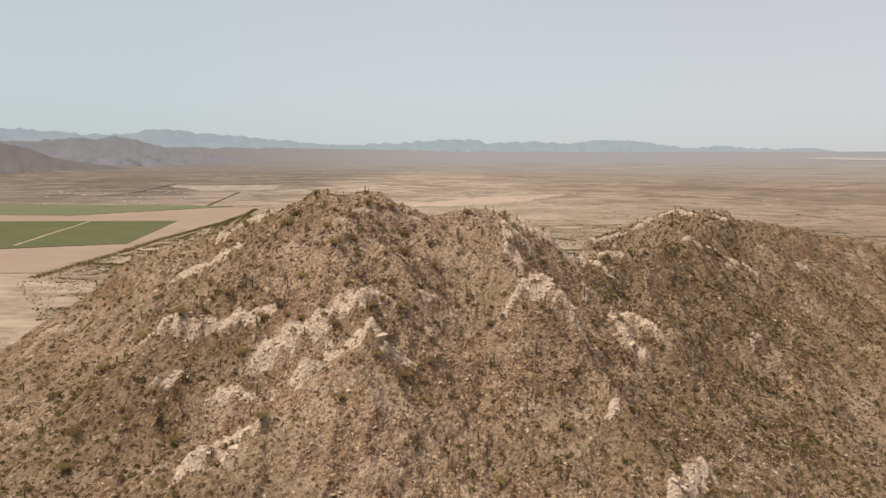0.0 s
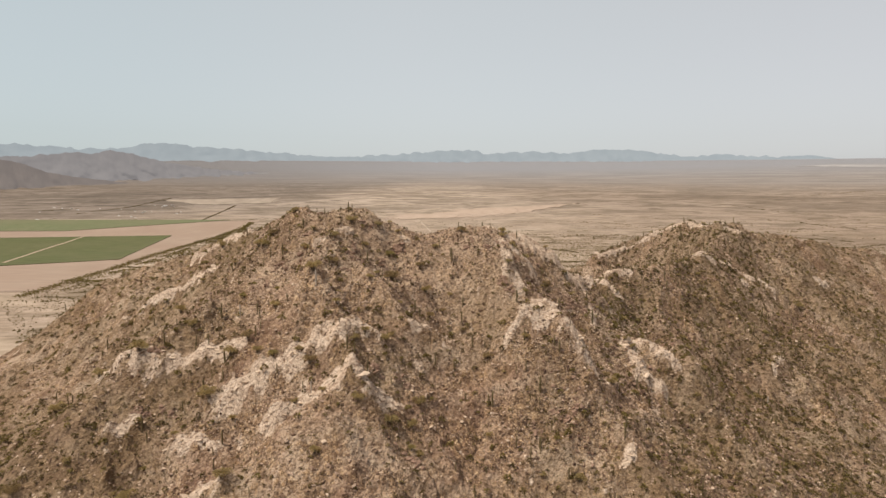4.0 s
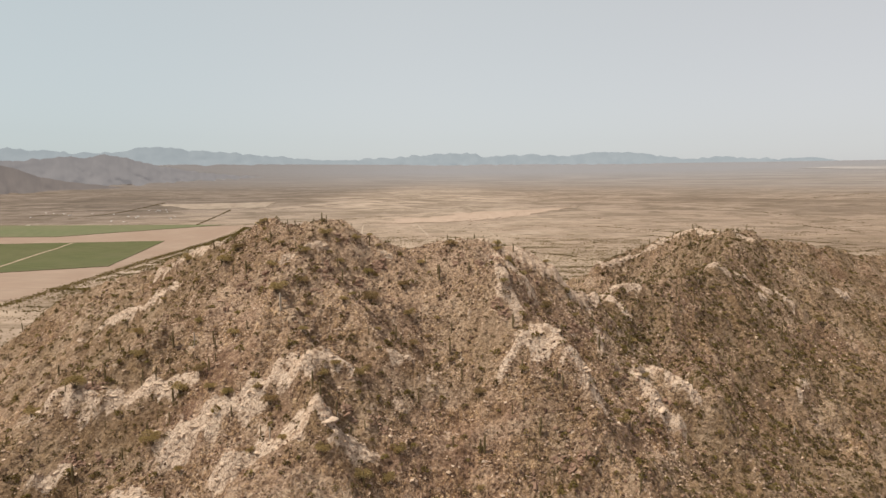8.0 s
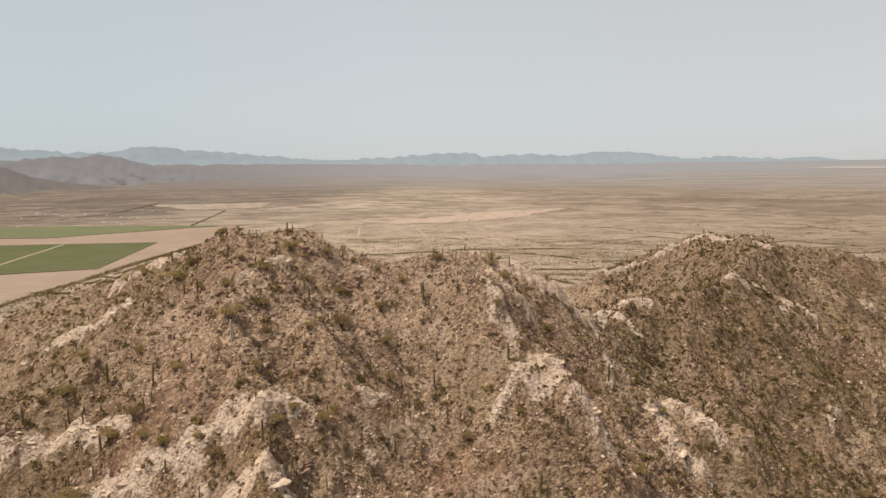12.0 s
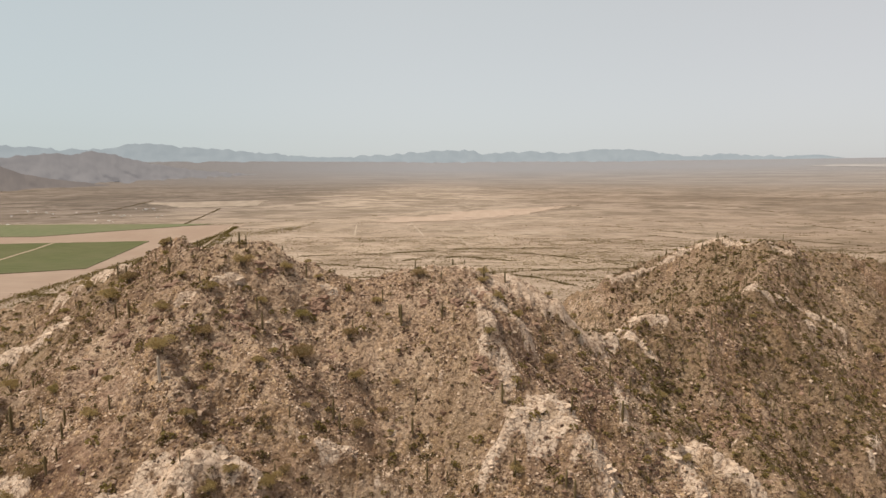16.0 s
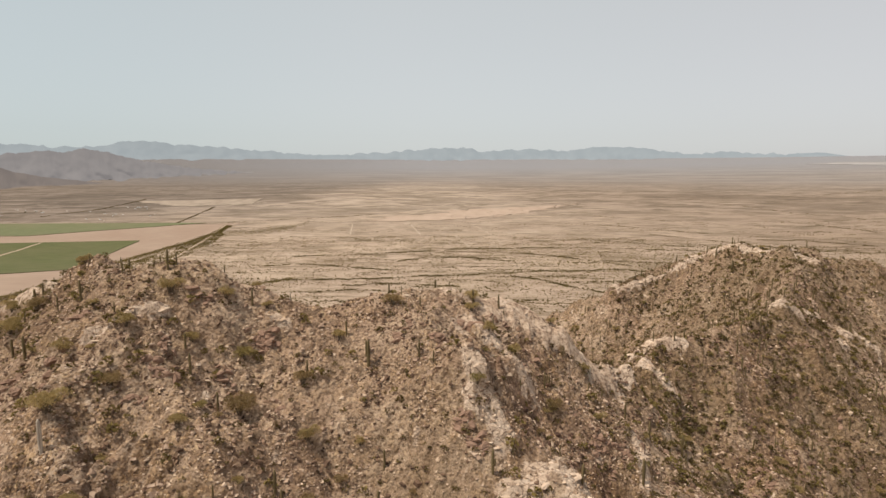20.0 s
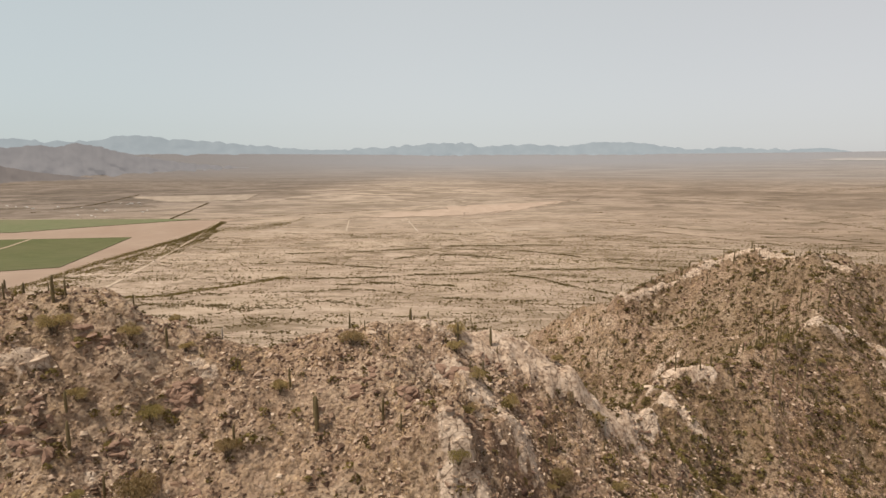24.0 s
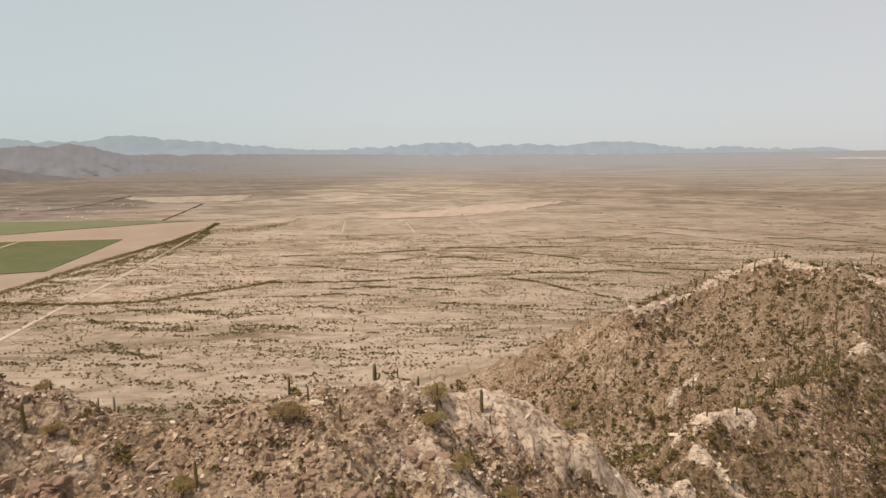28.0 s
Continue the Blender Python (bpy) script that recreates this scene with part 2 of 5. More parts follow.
    # the scrub belt far out is darker, with distance haze mixed into its colour
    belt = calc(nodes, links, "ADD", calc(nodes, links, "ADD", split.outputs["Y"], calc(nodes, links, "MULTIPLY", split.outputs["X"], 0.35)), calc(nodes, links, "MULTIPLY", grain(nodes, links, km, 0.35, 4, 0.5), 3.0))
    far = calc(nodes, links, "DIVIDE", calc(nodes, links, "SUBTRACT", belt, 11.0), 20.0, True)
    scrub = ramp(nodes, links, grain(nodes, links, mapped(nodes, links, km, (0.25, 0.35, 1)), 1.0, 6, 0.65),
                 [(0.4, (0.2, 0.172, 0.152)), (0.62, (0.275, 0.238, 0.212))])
    # past 30 km the belt turns blue-grey, again haze put into the colour
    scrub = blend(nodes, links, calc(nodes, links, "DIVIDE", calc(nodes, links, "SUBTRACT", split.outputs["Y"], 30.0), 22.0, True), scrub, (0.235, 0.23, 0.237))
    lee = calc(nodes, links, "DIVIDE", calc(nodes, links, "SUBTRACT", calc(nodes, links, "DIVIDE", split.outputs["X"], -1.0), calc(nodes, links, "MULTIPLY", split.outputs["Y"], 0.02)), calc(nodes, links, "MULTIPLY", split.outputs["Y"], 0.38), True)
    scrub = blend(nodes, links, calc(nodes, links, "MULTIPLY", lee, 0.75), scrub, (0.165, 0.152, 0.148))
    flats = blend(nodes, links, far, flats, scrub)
    # height above the plain decides between hill and flats
    high = nodes.new("ShaderNodeAttribute")
    high.attribute_name = "rise"
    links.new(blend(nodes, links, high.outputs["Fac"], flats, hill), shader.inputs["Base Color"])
    relief = calc(nodes, links, "SUBTRACT", calc(nodes, links, "MULTIPLY", gravel, 1.3), calc(nodes, links, "ADD", big, calc(nodes, links, "MULTIPLY", small, 0.5)))
    bump(nodes, links, shader, relief, 1.0, 0.9)
    return mat


def rock_material(name, dark, mid, light, scale=0.6):
    mat, nodes, links, shader = material(name, 0.9)
    place = nodes.new("ShaderNodeNewGeometry")
    speck = grain(nodes, links, place.outputs["Position"], scale, 8, 0.7, 0.5)
    stain = grain(nodes, links, place.outputs["Position"], scale * 0.14, 4, 0.6)
    tone = calc(nodes, links, "ADD", calc(nodes, links, "MULTIPLY", speck, 0.55),
                calc(nodes, links, "ADD", calc(nodes, links, "MULTIPLY", stain, 0.2),
                     calc(nodes, links, "MULTIPLY", place.outputs["Random Per Island"], 0.42)))
    links.new(ramp(nodes, links, tone, [(0.36, dark), (0.56, mid), (0.78, light)]), shader.inputs["Base Color"])
    bump(nodes, links, shader, speck, 0.8, 0.3)
    return mat


def leaf_material(name, dark, light, scale=0.05):
    """Small dry leaves and twigs that let some light through."""
    mat, nodes, links, shader = material(name, 0.8)
    place = nodes.new("ShaderNodeNewGeometry")
    tone = calc(nodes, links, "ADD", calc(nodes, links, "MULTIPLY", grain(nodes, links, place.outputs["Position"], scale, 3), 0.6),
                calc(nodes, links, "MULTIPLY", place.outputs["Random Per Island"], 0.4))
    colour = ramp(nodes, links, tone, [(0.28, dark), (0.72, light)])
    links.new(colour, shader.inputs["Base Color"])
    lit = nodes.new("ShaderNodeBsdfTranslucent")
    links.new(colour, lit.inputs["Color"])
    mix = nodes.new("ShaderNodeMixShader")
    mix.inputs["Fac"].default_value = 0.45
    links.new(shader.outputs["BSDF"], mix.inputs[1])
    links.new(lit.outputs["BSDF"], mix.inputs[2])
    links.new(mix.outputs["Shader"], nodes["Material Output"].inputs["Surface"])
    return mat


def plain_material(name, a, b, scale, roughness=0.9, stretch=(1, 1, 1)):
    mat, nodes, links, shader = material(name, roughness)
    place = nodes.new("ShaderNodeTexCoord").outputs["Object"]
    tone = grain(nodes, links, mapped(nodes, links, place, stretch), scale, 6, 0.6)
    links.new(ramp(nodes, links, tone, [(0.35, a), (0.65, b)]), shader.inputs["Base Color"])
    bump(nodes, links, shader, tone, 0.3, 0.05)
    return mat


SOIL = ground_material()
PALE_ROCK = rock_material("pale_granite", (0.171, 0.1117, 0.073), (0.4332, 0.3124, 0.2166), (0.5928, 0.456, 0.342), 0.5)


def slab_material():
    """Pale jointed granite: streaks, grains, iron stains and dark open joints."""
    mat, nodes, links, shader = material("jointed_granite", 0.85)
    place = nodes.new("ShaderNodeNewGeometry").outputs["Position"]
    fine = grain(nodes, links, place, 0.9, 7, 0.7)
    streak = grain(nodes, links, mapped(nodes, links, place, (0.6, 1.0, 0.9)), 0.4, 5, 0.6, 0.6)
    tone = calc(nodes, links, "ADD", calc(nodes, links, "MULTIPLY", fine, 0.45), calc(nodes, links, "MULTIPLY", streak, 0.55))
    colour = ramp(nodes, links, tone, [(0.36, (0.2, 0.125, 0.085)), (0.45, (0.4, 0.285, 0.2)), (0.54, (0.54, 0.41, 0.305)), (0.68, (0.64, 0.51, 0.4))])
    bend = nodes.new("ShaderNodeTexNoise")
    bend.inputs["Scale"].default_value = 0.6
    links.new(place, bend.inputs["Vector"])
    bent = nodes.new("ShaderNodeVectorMath")
    bent.operation = "MULTIPLY_ADD"
    links.new(bend.outputs["Color"], bent.inputs[0])
    bent.inputs[1].default_value = (2.5, 2.5, 2.5)
    links.new(mapped(nodes, links, place, (1.0, 1.6, 0.7)), bent.inputs[2])
    joint = nodes.new("ShaderNodeTexVoronoi")
    joint.feature = "DISTANCE_TO_EDGE"
    joint.inputs["Scale"].default_value = 0.34
    links.new(bent.outputs["Vector"], joint.inputs["Vector"])
    gap = ramp(nodes, links, calc(nodes, links, "ADD", joint.outputs["Distance"], calc(nodes, links, "MULTIPLY", calc(nodes, links, "SUBTRACT", fine, 0.5), 0.3)), [(0.0, (0.6,)), (0.045, (0.0,))])
    links.new(blend(nodes, links, gap, colour, (0.1, 0.062, 0.042)), shader.inputs["Base Color"])
    bump(nodes, links, shader, calc(nodes, links, "SUBTRACT", fine, gap), 0.8, 0.35)
    return mat


SLAB_ROCK = slab_material()
BROWN_ROCK = rock_material("weathered_brown_rock", (0.065, 0.039, 0.027), (0.205, 0.127, 0.083), (0.47, 0.345, 0.255), 0.7)
LEAF_OLIVE = leaf_material("olive_leaves", (0.125, 0.094, 0.032), (0.27, 0.205, 0.072))
LEAF_PLAIN = leaf_material("creosote_leaves", (0.135, 0.1, 0.045), (0.275, 0.205, 0.094))
LEAF_WASH = leaf_material("mesquite_leaves", (0.105, 0.079, 0.034), (0.22, 0.165, 0.072))
BUSH_OLIVE = leaf_material("olive_bush_twigs", (0.29, 0.217, 0.095), (0.5, 0.385, 0.18))
BUSH_GREEN = leaf_material("palo_verde_twigs", (0.25, 0.2, 0.08), (0.44, 0.35, 0.145))
DARK_ROCK = rock_material("dark_maroon_rock", (0.05, 0.028, 0.021), (0.135, 0.078, 0.054), (0.27, 0.172, 0.122), 0.6)
BUSH_BROWN = leaf_material("dry_bush_twigs", (0.24, 0.17, 0.08), (0.45, 0.33, 0.17))
LEAF_GREEN = leaf_material("palo_verde_leaves", (0.15, 0.12, 0.045), (0.31, 0.25, 0.1))
LEAF_BROWN = leaf_material("dry_brush", (0.08, 0.058, 0.023), (0.2, 0.147, 0.058))
BARK = plain_material("grey_brown_bark", (0.09, 0.07, 0.05), (0.19, 0.15, 0.11), 4)
CACTUS = plain_material("saguaro_skin", (0.1, 0.076, 0.035), (0.185, 0.138, 0.07), 3, 0.7, (1, 1, 0.15))
DEAD_CACTUS = plain_material("bleached_cactus_wood", (0.3, 0.25, 0.2), (0.5, 0.43, 0.35), 5, 0.9, (1, 1, 0.1))


# ---- terrain ----
GATES = np.random.default_rng(7).permutation(256)
GATES = np.concatenate([GATES, GATES])
TURNS = np.linspace(0, 2 * np.pi, 256, endpoint=False)


def perlin(x, y, shift=0):
    """Gradient noise on arrays, about -0.7 to 0.7."""
    x, y = np.asarray(x, float) + 37.3 * shift, np.asarray(y, float) - 21.7 * shift
    xi, yi = np.floor(x).astype(int), np.floor(y).astype(int)
    fx, fy = x - xi, y - yi
    ux, uy = fx ** 3 * (fx * (fx * 6 - 15) + 10), fy ** 3 * (fy * (fy * 6 - 15) + 10)

    def corner(i, j):
        a = TURNS[GATES[GATES[(xi + i) & 255] + ((yi + j) & 255)]]
        return np.cos(a) * (fx - i) + np.sin(a) * (fy - j)

    low = corner(0, 0) * (1 - ux) + corner(1, 0) * ux
    top = corner(0, 1) * (1 - ux) + corner(1, 1) * ux
    return low * (1 - uy) + top * uy


def fractal(x, y, octaves, shift=0, gain=0.5):
    total, size = 0, 1.0
    for n in range(octaves):
        total = total + size * perlin(x * 2 ** n, y * 2 ** n, shift + n)
        size *= gain
    return total


def broken(x, y, shift=0):
    """Cracked bedrock: each cell's own level, and the depth of the crack between it and the next."""
    xi, yi = np.floor(x), np.floor(y)
    first, second, level = np.full(x.shape, 9.0), np.full(x.shape, 9.0), np.zeros(x.shape)
    for dx in (-1, 0, 1):
        for dy in (-1, 0, 1):
            cx, cy = xi + dx, yi + dy
            k = GATES[GATES[cx.astype(int) & 255] + ((cy.astype(int) + 17 * shift) & 255)]
            d = np.hypot(cx + (k % 16) / 16 - x, cy + (k // 16) / 16 - y)
            near = d < first
            second = np.where(near, first, np.minimum(second, d))
            level = np.where(near, (k * 37 % 256) / 255, level)
            first = np.where(near, d, first)
    return level, np.clip((second - first) * 5, 0, 1)


# crests of the hill: x, y, height above the plain
SLOPE = 1.15
RIDGES = [
    [(-520, 720, 95), (-420, 660, 135), (-330, 610, 199), (-260, 575, 222), (-190, 545, 246), (-130, 500, 266), (-98, 460, 280), (-80, 440, 278), (-45, 440, 278), (-4, 448, 263), (18, 453, 263), (60, 472, 257), (82, 474, 243), (112, 487, 224), (126, 515, 208), (150, 542, 218), (177, 555, 226), (203, 572, 224), (255, 607, 219), (312, 690, 236), (325, 745, 242), (300, 800, 239), (250, 815, 222), (200, 790, 195)],
    [(-60, 440, 278), (-78, 397, 248), (-50, 360, 219), (-42, 332, 204), (-100, 295, 169), (-150, 255, 125)],
    [(18, 453, 252), (47, 413, 239), (75, 385, 209), (108, 335, 162), (130, 285, 120)],
]
RIDGES += [
    [(-60, 440, 268), (-110, 416, 243), (-176, 379, 207), (-215, 342, 156), (-260, 290, 110)],
    [(255, 607, 226), (305, 622, 191), (350, 590, 158), (374, 543, 108)],
    [(325, 730, 263), (380, 722, 235), (440, 699, 179), (540, 680, 120)],
    [(176, 550, 205), (190, 515, 178), (170, 415, 171), (190, 370, 120)],
    [(325, 745, 247), (420, 790, 233), (520, 830, 213), (650, 880, 196), (800, 930, 153)],
    [(300, 800, 238), (250, 850, 198), (196, 900, 165), (142, 922, 132), (70, 960, 80)],
]
MOUNDS = [(52, 433, 14, 16), (-157, 325, -14, 45), (291, 491, -15, 16), (229, 741, 7, 45), (319, 737, -17, 16), (157, 419, 15, 16), (-30, 420, -9, 16), (380, 722, -14, 16), (33, 327, -11, 45), (290, 771, 11, 16), (-415, 561, 11, 45), (-274, 531, 11, 16), (-91, 326, -10, 16), (-210, 345, 9, 16), (349, 480, -9, 26), (238, 555, 7, 16), (199, 772, 8, 16), (91, 435, 6, 16), (71, 371, 6, 16), (18, 442, 4, 16), (-28, 366, 6, 16), (165, 388, -6, 16)]
MOUNDS += [(62, 380, 9, 16), (-117, 319, -10, 20), (-55, 298, 10, 16), (-30, 400, 7, 14), (-33, 418, -6, 12), (38, 423, 7, 14), (144, 425, 6, 16), (175, 557, -7, 16), (252, 488, -10, 20), (241, 548, -8, 18), (340, 588, -8, 18), (322, 506, 9, 20), (-78, 466, 3, 9), (-63, 451, 2, 9), (-43, 446, 4, 8), (101, 469, -6, 10), (250, 816, -7, 16), (296, 790, -7, 16), (405, 783, -6, 20), (327, 684, 7, 14)]
HUB_X, HUB_Y, EYE = 24.0, 165.0, 310.0
# the far plain is drawn in: sheet distance, its height there, and the distance on the map that it stands for
DRAWN = np.linspace(2500, 4720, 400)
LIFT = 423.0 * (np.clip(DRAWN - 2500, 0, None) / 2220) ** 1.5
DIP = (EYE - LIFT) / DRAWN
MAP = np.where(DIP > 0.0124, EYE / np.maximum(DIP, 0.0124), 25000 + (0.0124 - DIP) * 1.2e6)


def ridge_height(x, y):
    out = np.ones_like(x, dtype=float)
    for line in RIDGES:
        best = np.full(x.shape, -1e9)
        for p, q in zip(line[:-1], line[1:]):
            dx, dy = q[0] - p[0], q[1] - p[1]
            u = np.clip(((x - p[0]) * dx + (y - p[1]) * dy) / (dx * dx + dy * dy), 0, 1)
            d = np.sqrt((x - p[0] - u * dx) ** 2 + (y - p[1] - u * dy) ** 2 + 16) - 4
            z = p[2] + u * (q[2] - p[2])
            best = np.maximum(best, z * np.exp(-SLOPE * d / z))
        out = out + np.exp(best / 5.0)
    h = 5.0 * np.log(out)
    for cx, cy, a, s in MOUNDS:
        h = h + a * np.exp(-((x - cx) ** 2 + (y - cy) ** 2) / (2 * s * s))
    return h


# ribs of pale granite: map points along each, the size of its blocks, how many there are, and the width of bare rock
RIBS = [
    ([(-205, 385), (-182, 372), (-160, 371)], 3.5, 16, 4), ([(-155, 372), (-135, 376), (-111, 370)], 3.0, 16, 4),
    ([(-119, 351), (-88, 351), (-69, 356), (-52, 357)], 3.2, 30, 6), ([(-52, 357), (-43, 364), (-31, 363)], 3.2, 12, 4),
    ([(-87, 333), (-70, 337), (-53, 333), (-39, 331)], 3.6, 26, 6), ([(-39, 331), (-33, 329), (-22, 334)], 3.6, 12, 6),
    ([(56, 388), (66, 395), (75, 398)], 3.2, 12, 6), ([(74, 398), (79, 384), (88, 376)], 3.4, 16, 9), ([(42, 377), (54, 387)], 2.4, 9, 2.5), ([(62, 386), (74, 385)], 2.6, 8, 7),
    ([(126, 423), (140, 430), (154, 413)], 3.6, 16, 5), ([(131, 418), (131, 405), (144, 403)], 3.4, 12, 5),
]
RIBS += [
    ([(-247, 520), (-202, 512), (-171, 492)], 3.6, 20, 4), ([(-211, 542), (-152, 510)], 3.4, 14, 4), ([(280, 514), (300, 535)], 3.2, 9, 4),
    ([(-15, 378), (-3, 382)], 2.4, 7, 3), ([(289, 630), (299, 634)], 3.2, 6, 3.5), ([(318, 640), (326, 640)], 3.2, 5, 3), ([(340, 652), (352, 648)], 3.2, 5, 3), ([(-176, 344), (-163, 349)], 3.4, 7, 4), ([(-139, 335), (-115, 333)], 3.0, 10, 4),
]
RIBS += [
    ([(40, 460), (53, 466), (69, 468), (83, 469)], 3.0, 30, 7), ([(83, 469), (99, 475), (115, 485)], 2.8, 26, 6), ([(117, 486), (126, 500)], 2.4, 9, 3),
    ([(-80, 419), (-67, 420), (-55, 425)], 2.2, 14, 1.2), ([(-26, 437), (-19, 437)], 2.2, 6, 1.2), ([(279, 794), (307, 784), (322, 749)], 4.0, 20, 6),
]
RIBS += [([(-137, 287), (-123, 303), (-110, 313)], 3.6, 10, 6), ([(98, 328), (104, 334)], 2.6, 9, 2.6), ([(44, 446), (52, 439), (63, 433)], 2.6, 10, 5), ([(46, 411), (53, 404)], 2.4, 6, 5), ([(140, 528), (152, 519)], 2.8, 8, 4)]
RIBS += [([(300, 615), (310, 619)], 3.2, 6, 4), ([(426, 690), (438, 696)], 4.0, 6, 5), ([(206, 711), (224, 715)], 3.0, 8, 3)]
RIBS += [
    ([(248, 604), (268, 608)], 3.4, 10, 4), ([(140, 545), (166, 547)], 3.4, 12, 5), ([(328, 721), (342, 711)], 4.0, 8, 5), ([(110, 448), (106, 428)], 2.2, 10, 3),
    ([(205, 782), (240, 800), (275, 796)], 3.6, 16, 4), ([(-131, 292), (-99, 295)], 4.5, 12, 6), ([(125, 293), (155, 320)], 4.0, 10, 6), ([(200, 790), (170, 815)], 3.0, 10, 4),
]


def nearest(x, y, line):
    """The distance to a line of map points."""
    best = np.full(np.shape(x), 1e9)
    for p, q in zip(line[:-1], line[1:]):
        dx, dy = q[0] - p[0], q[1] - p[1]
        u = np.clip(((x - p[0]) * dx + (y - p[1]) * dy) / (dx * dx + dy * dy), 0, 1)
        best = np.minimum(best, np.hypot(x - p[0] - u * dx, y - p[1] - u * dy))
    return best


def true_height(x, y):
    """The land before the far plain is drawn in: hill, gullies, scree and the rise of the plain towards the ranges."""
    h = ridge_height(x, y)
    steep = np.clip(h / 90.0, 0, 1)
    wx, wy = x + 14 * perlin(x / 45, y / 45, 3), y + 14 * perlin(x / 45, y / 45, 5)
    crag = 1 - 2.2 * np.abs(perlin(wx / 34, wy / 34, 9))
    calm = 1 - 0.6 * np.exp(-(nearest(x, y, [p[:2] for p in RIDGES[0]]) / 16) ** 2)  # the crests are smoother than the slopes
    h = h + steep * (calm * (6.2 * crag - 4.0) + 2.4 * (1 - 2.2 * np.abs(perlin(wx / 14, wy / 14, 12))) + 1.5 * fractal(x / 8, y / 8, 3, 15, 0.7))
    level, crack = broken(wx / 6.5, wy / 5.0)
    fine, split = broken(wx / 2.9 + 0.3 * wy / 9, wy / 2.4, 3)
    rocky = np.clip(0.45 + 1.6 * fractal(x / 33, y / 33, 3, 27), 0, 1)
    bare = np.zeros_like(h)  # solid granite is smoother than the broken slopes
    for line, _, _, wide in RIBS:
        bare = np.maximum(bare, np.exp(-(nearest(x, y, line) / (1.3 * wide)) ** 2))
    rocky = rocky * (1 - 0.75 * bare)
    h = h + steep * rocky * (2.4 * (level - 0.5) * crack - 0.9 * (1 - crack) + 0.9 * (fine - 0.5) * split - 0.35 * (1 - split))
    tall, gap = broken(wx / 12.5, wy / 10.0, 6)
    craggy = np.clip(2.6 * fractal(x / 52, y / 52, 3, 29) + 0.1, 0, 1)
    h = h + steep * calm * craggy * (5.5 * (tall - 0.45) * gap - 1.2 * (1 - gap))
    for line, size, _, wide in RIBS:  # the ribs stand out of the slope
        d = nearest(x + 2.5 * perlin(x / 8, y / 8, 41), y + 2.5 * perlin(x / 8, y / 8, 42), line) / wide
        h = h + 1.15 * size * np.exp(-np.clip(d / 1.1, 0, 6) ** 2.4)
    h = h + (1 - steep) * 1.2 * fractal(x / 90, y / 60, 3, 22)
    return h


def drawn_in(x, y, z):
    """Far land is drawn in towards the hill, keeping its bearing and its angle below the eye."""
    far = np.maximum(np.hypot(x - HUB_X, y - HUB_Y), 1e-6)
    near = np.where(far < MAP[0], far, np.interp(far, MAP, DRAWN))
    k = near / far
    return np.stack([HUB_X + (x - HUB_X) * k, HUB_Y + (y - HUB_Y) * k, z * k + np.interp(near, DRAWN, LIFT)], -1)


def spread(bands, growth, limit):
    """Grid lines: even within each band of (from, to, step), then wider and wider on both sides."""
    mid = [v for low, high, step in bands for v in np.arange(low, high, step)]
    out, s = [], bands[0][2]
    while sum(out) < limit:
        s *= growth
        out.append(s)
    steps = np.cumsum(out)
    return np.array([*(mid[0] - steps[::-1]), *mid, *(mid[-1] + steps)])


def mesh_of(name, verts, faces, mats, smooth=True):
    """A mesh from an array of points and arrays of faces with equally many corners each."""
    mesh = bpy.data.meshes.new(name)
    verts, faces = np.asarray(verts, np.float32), np.asarray(faces, np.int32)
    n, k = faces.shape
    mesh.vertices.add(len(verts))
    mesh.vertices.foreach_set("co", verts.ravel())
    mesh.loops.add(n * k)
    mesh.loops.foreach_set("vertex_index", faces.ravel())
    mesh.polygons.add(n)
    mesh.polygons.foreach_set("loop_start", np.arange(0, n * k, k, dtype=np.int32))
    mesh.polygons.foreach_set("use_smooth", np.full(n, smooth))
    mesh.update(calc_edges=True)
    mesh.validate()
    for mat in mats if isinstance(mats, (list, tuple)) else [mats]:
        mesh.materials.append(mat)
    return mesh


def grid_faces(rows, cols):
    i = (np.arange(rows - 1)[:, None] * cols + np.arange(cols - 1)[None]).ravel()
    return np.stack([i, i + 1, i + cols + 1, i + cols], 1)


def paleness(x, y):
    """Where bare pale granite shows."""
    out = np.full(np.shape(x), -0.5)
    for line, _, _, wide in RIBS:
        out = np.maximum(out, 1.4 - 1.2 * nearest(x, y, line) / wide)
    return np.clip(out + 1.5 * fractal(x / 9, y / 9, 4, 60, 0.65), 0, 1)


def growth(x, y):
    """How much brush and dry grass cover the hill; more on its shadier eastern side."""
    side = np.clip((x - 30) / 150, 0, 1) * np.clip((775 - y) / 50, 0, 1)
    side = side * 0.7 + 0.65 * np.clip((-70 - x) / 90, 0, 1)
    side = side + 0.45 * np.exp(-((x - 185) / 60) ** 2 - ((y - 490) / 85) ** 2) + 0.4 * np.exp(-((x - 245) / 55) ** 2 - ((y - 570) / 60) ** 2) + 0.35 * np.clip((x - 190) / 60, 0, 1) * np.clip((y - 550) / 60, 0, 1)
    side = side + 0.4 * np.exp(-((x - 265) / 110) ** 2 - ((y - 425) / 90) ** 2) + 0.3 * np.exp(-((x + 200) / 80) ** 2 - ((y - 325) / 60) ** 2)
    side = side - 0.4 * np.exp(-((x + 5) / 75) ** 2 - ((y - 440) / 28) ** 2)  # the summit is barer
    return np.clip(0.14 + 0.75 * side + 1.3 * fractal(x / 60, y / 60, 4, 64), 0, 1)


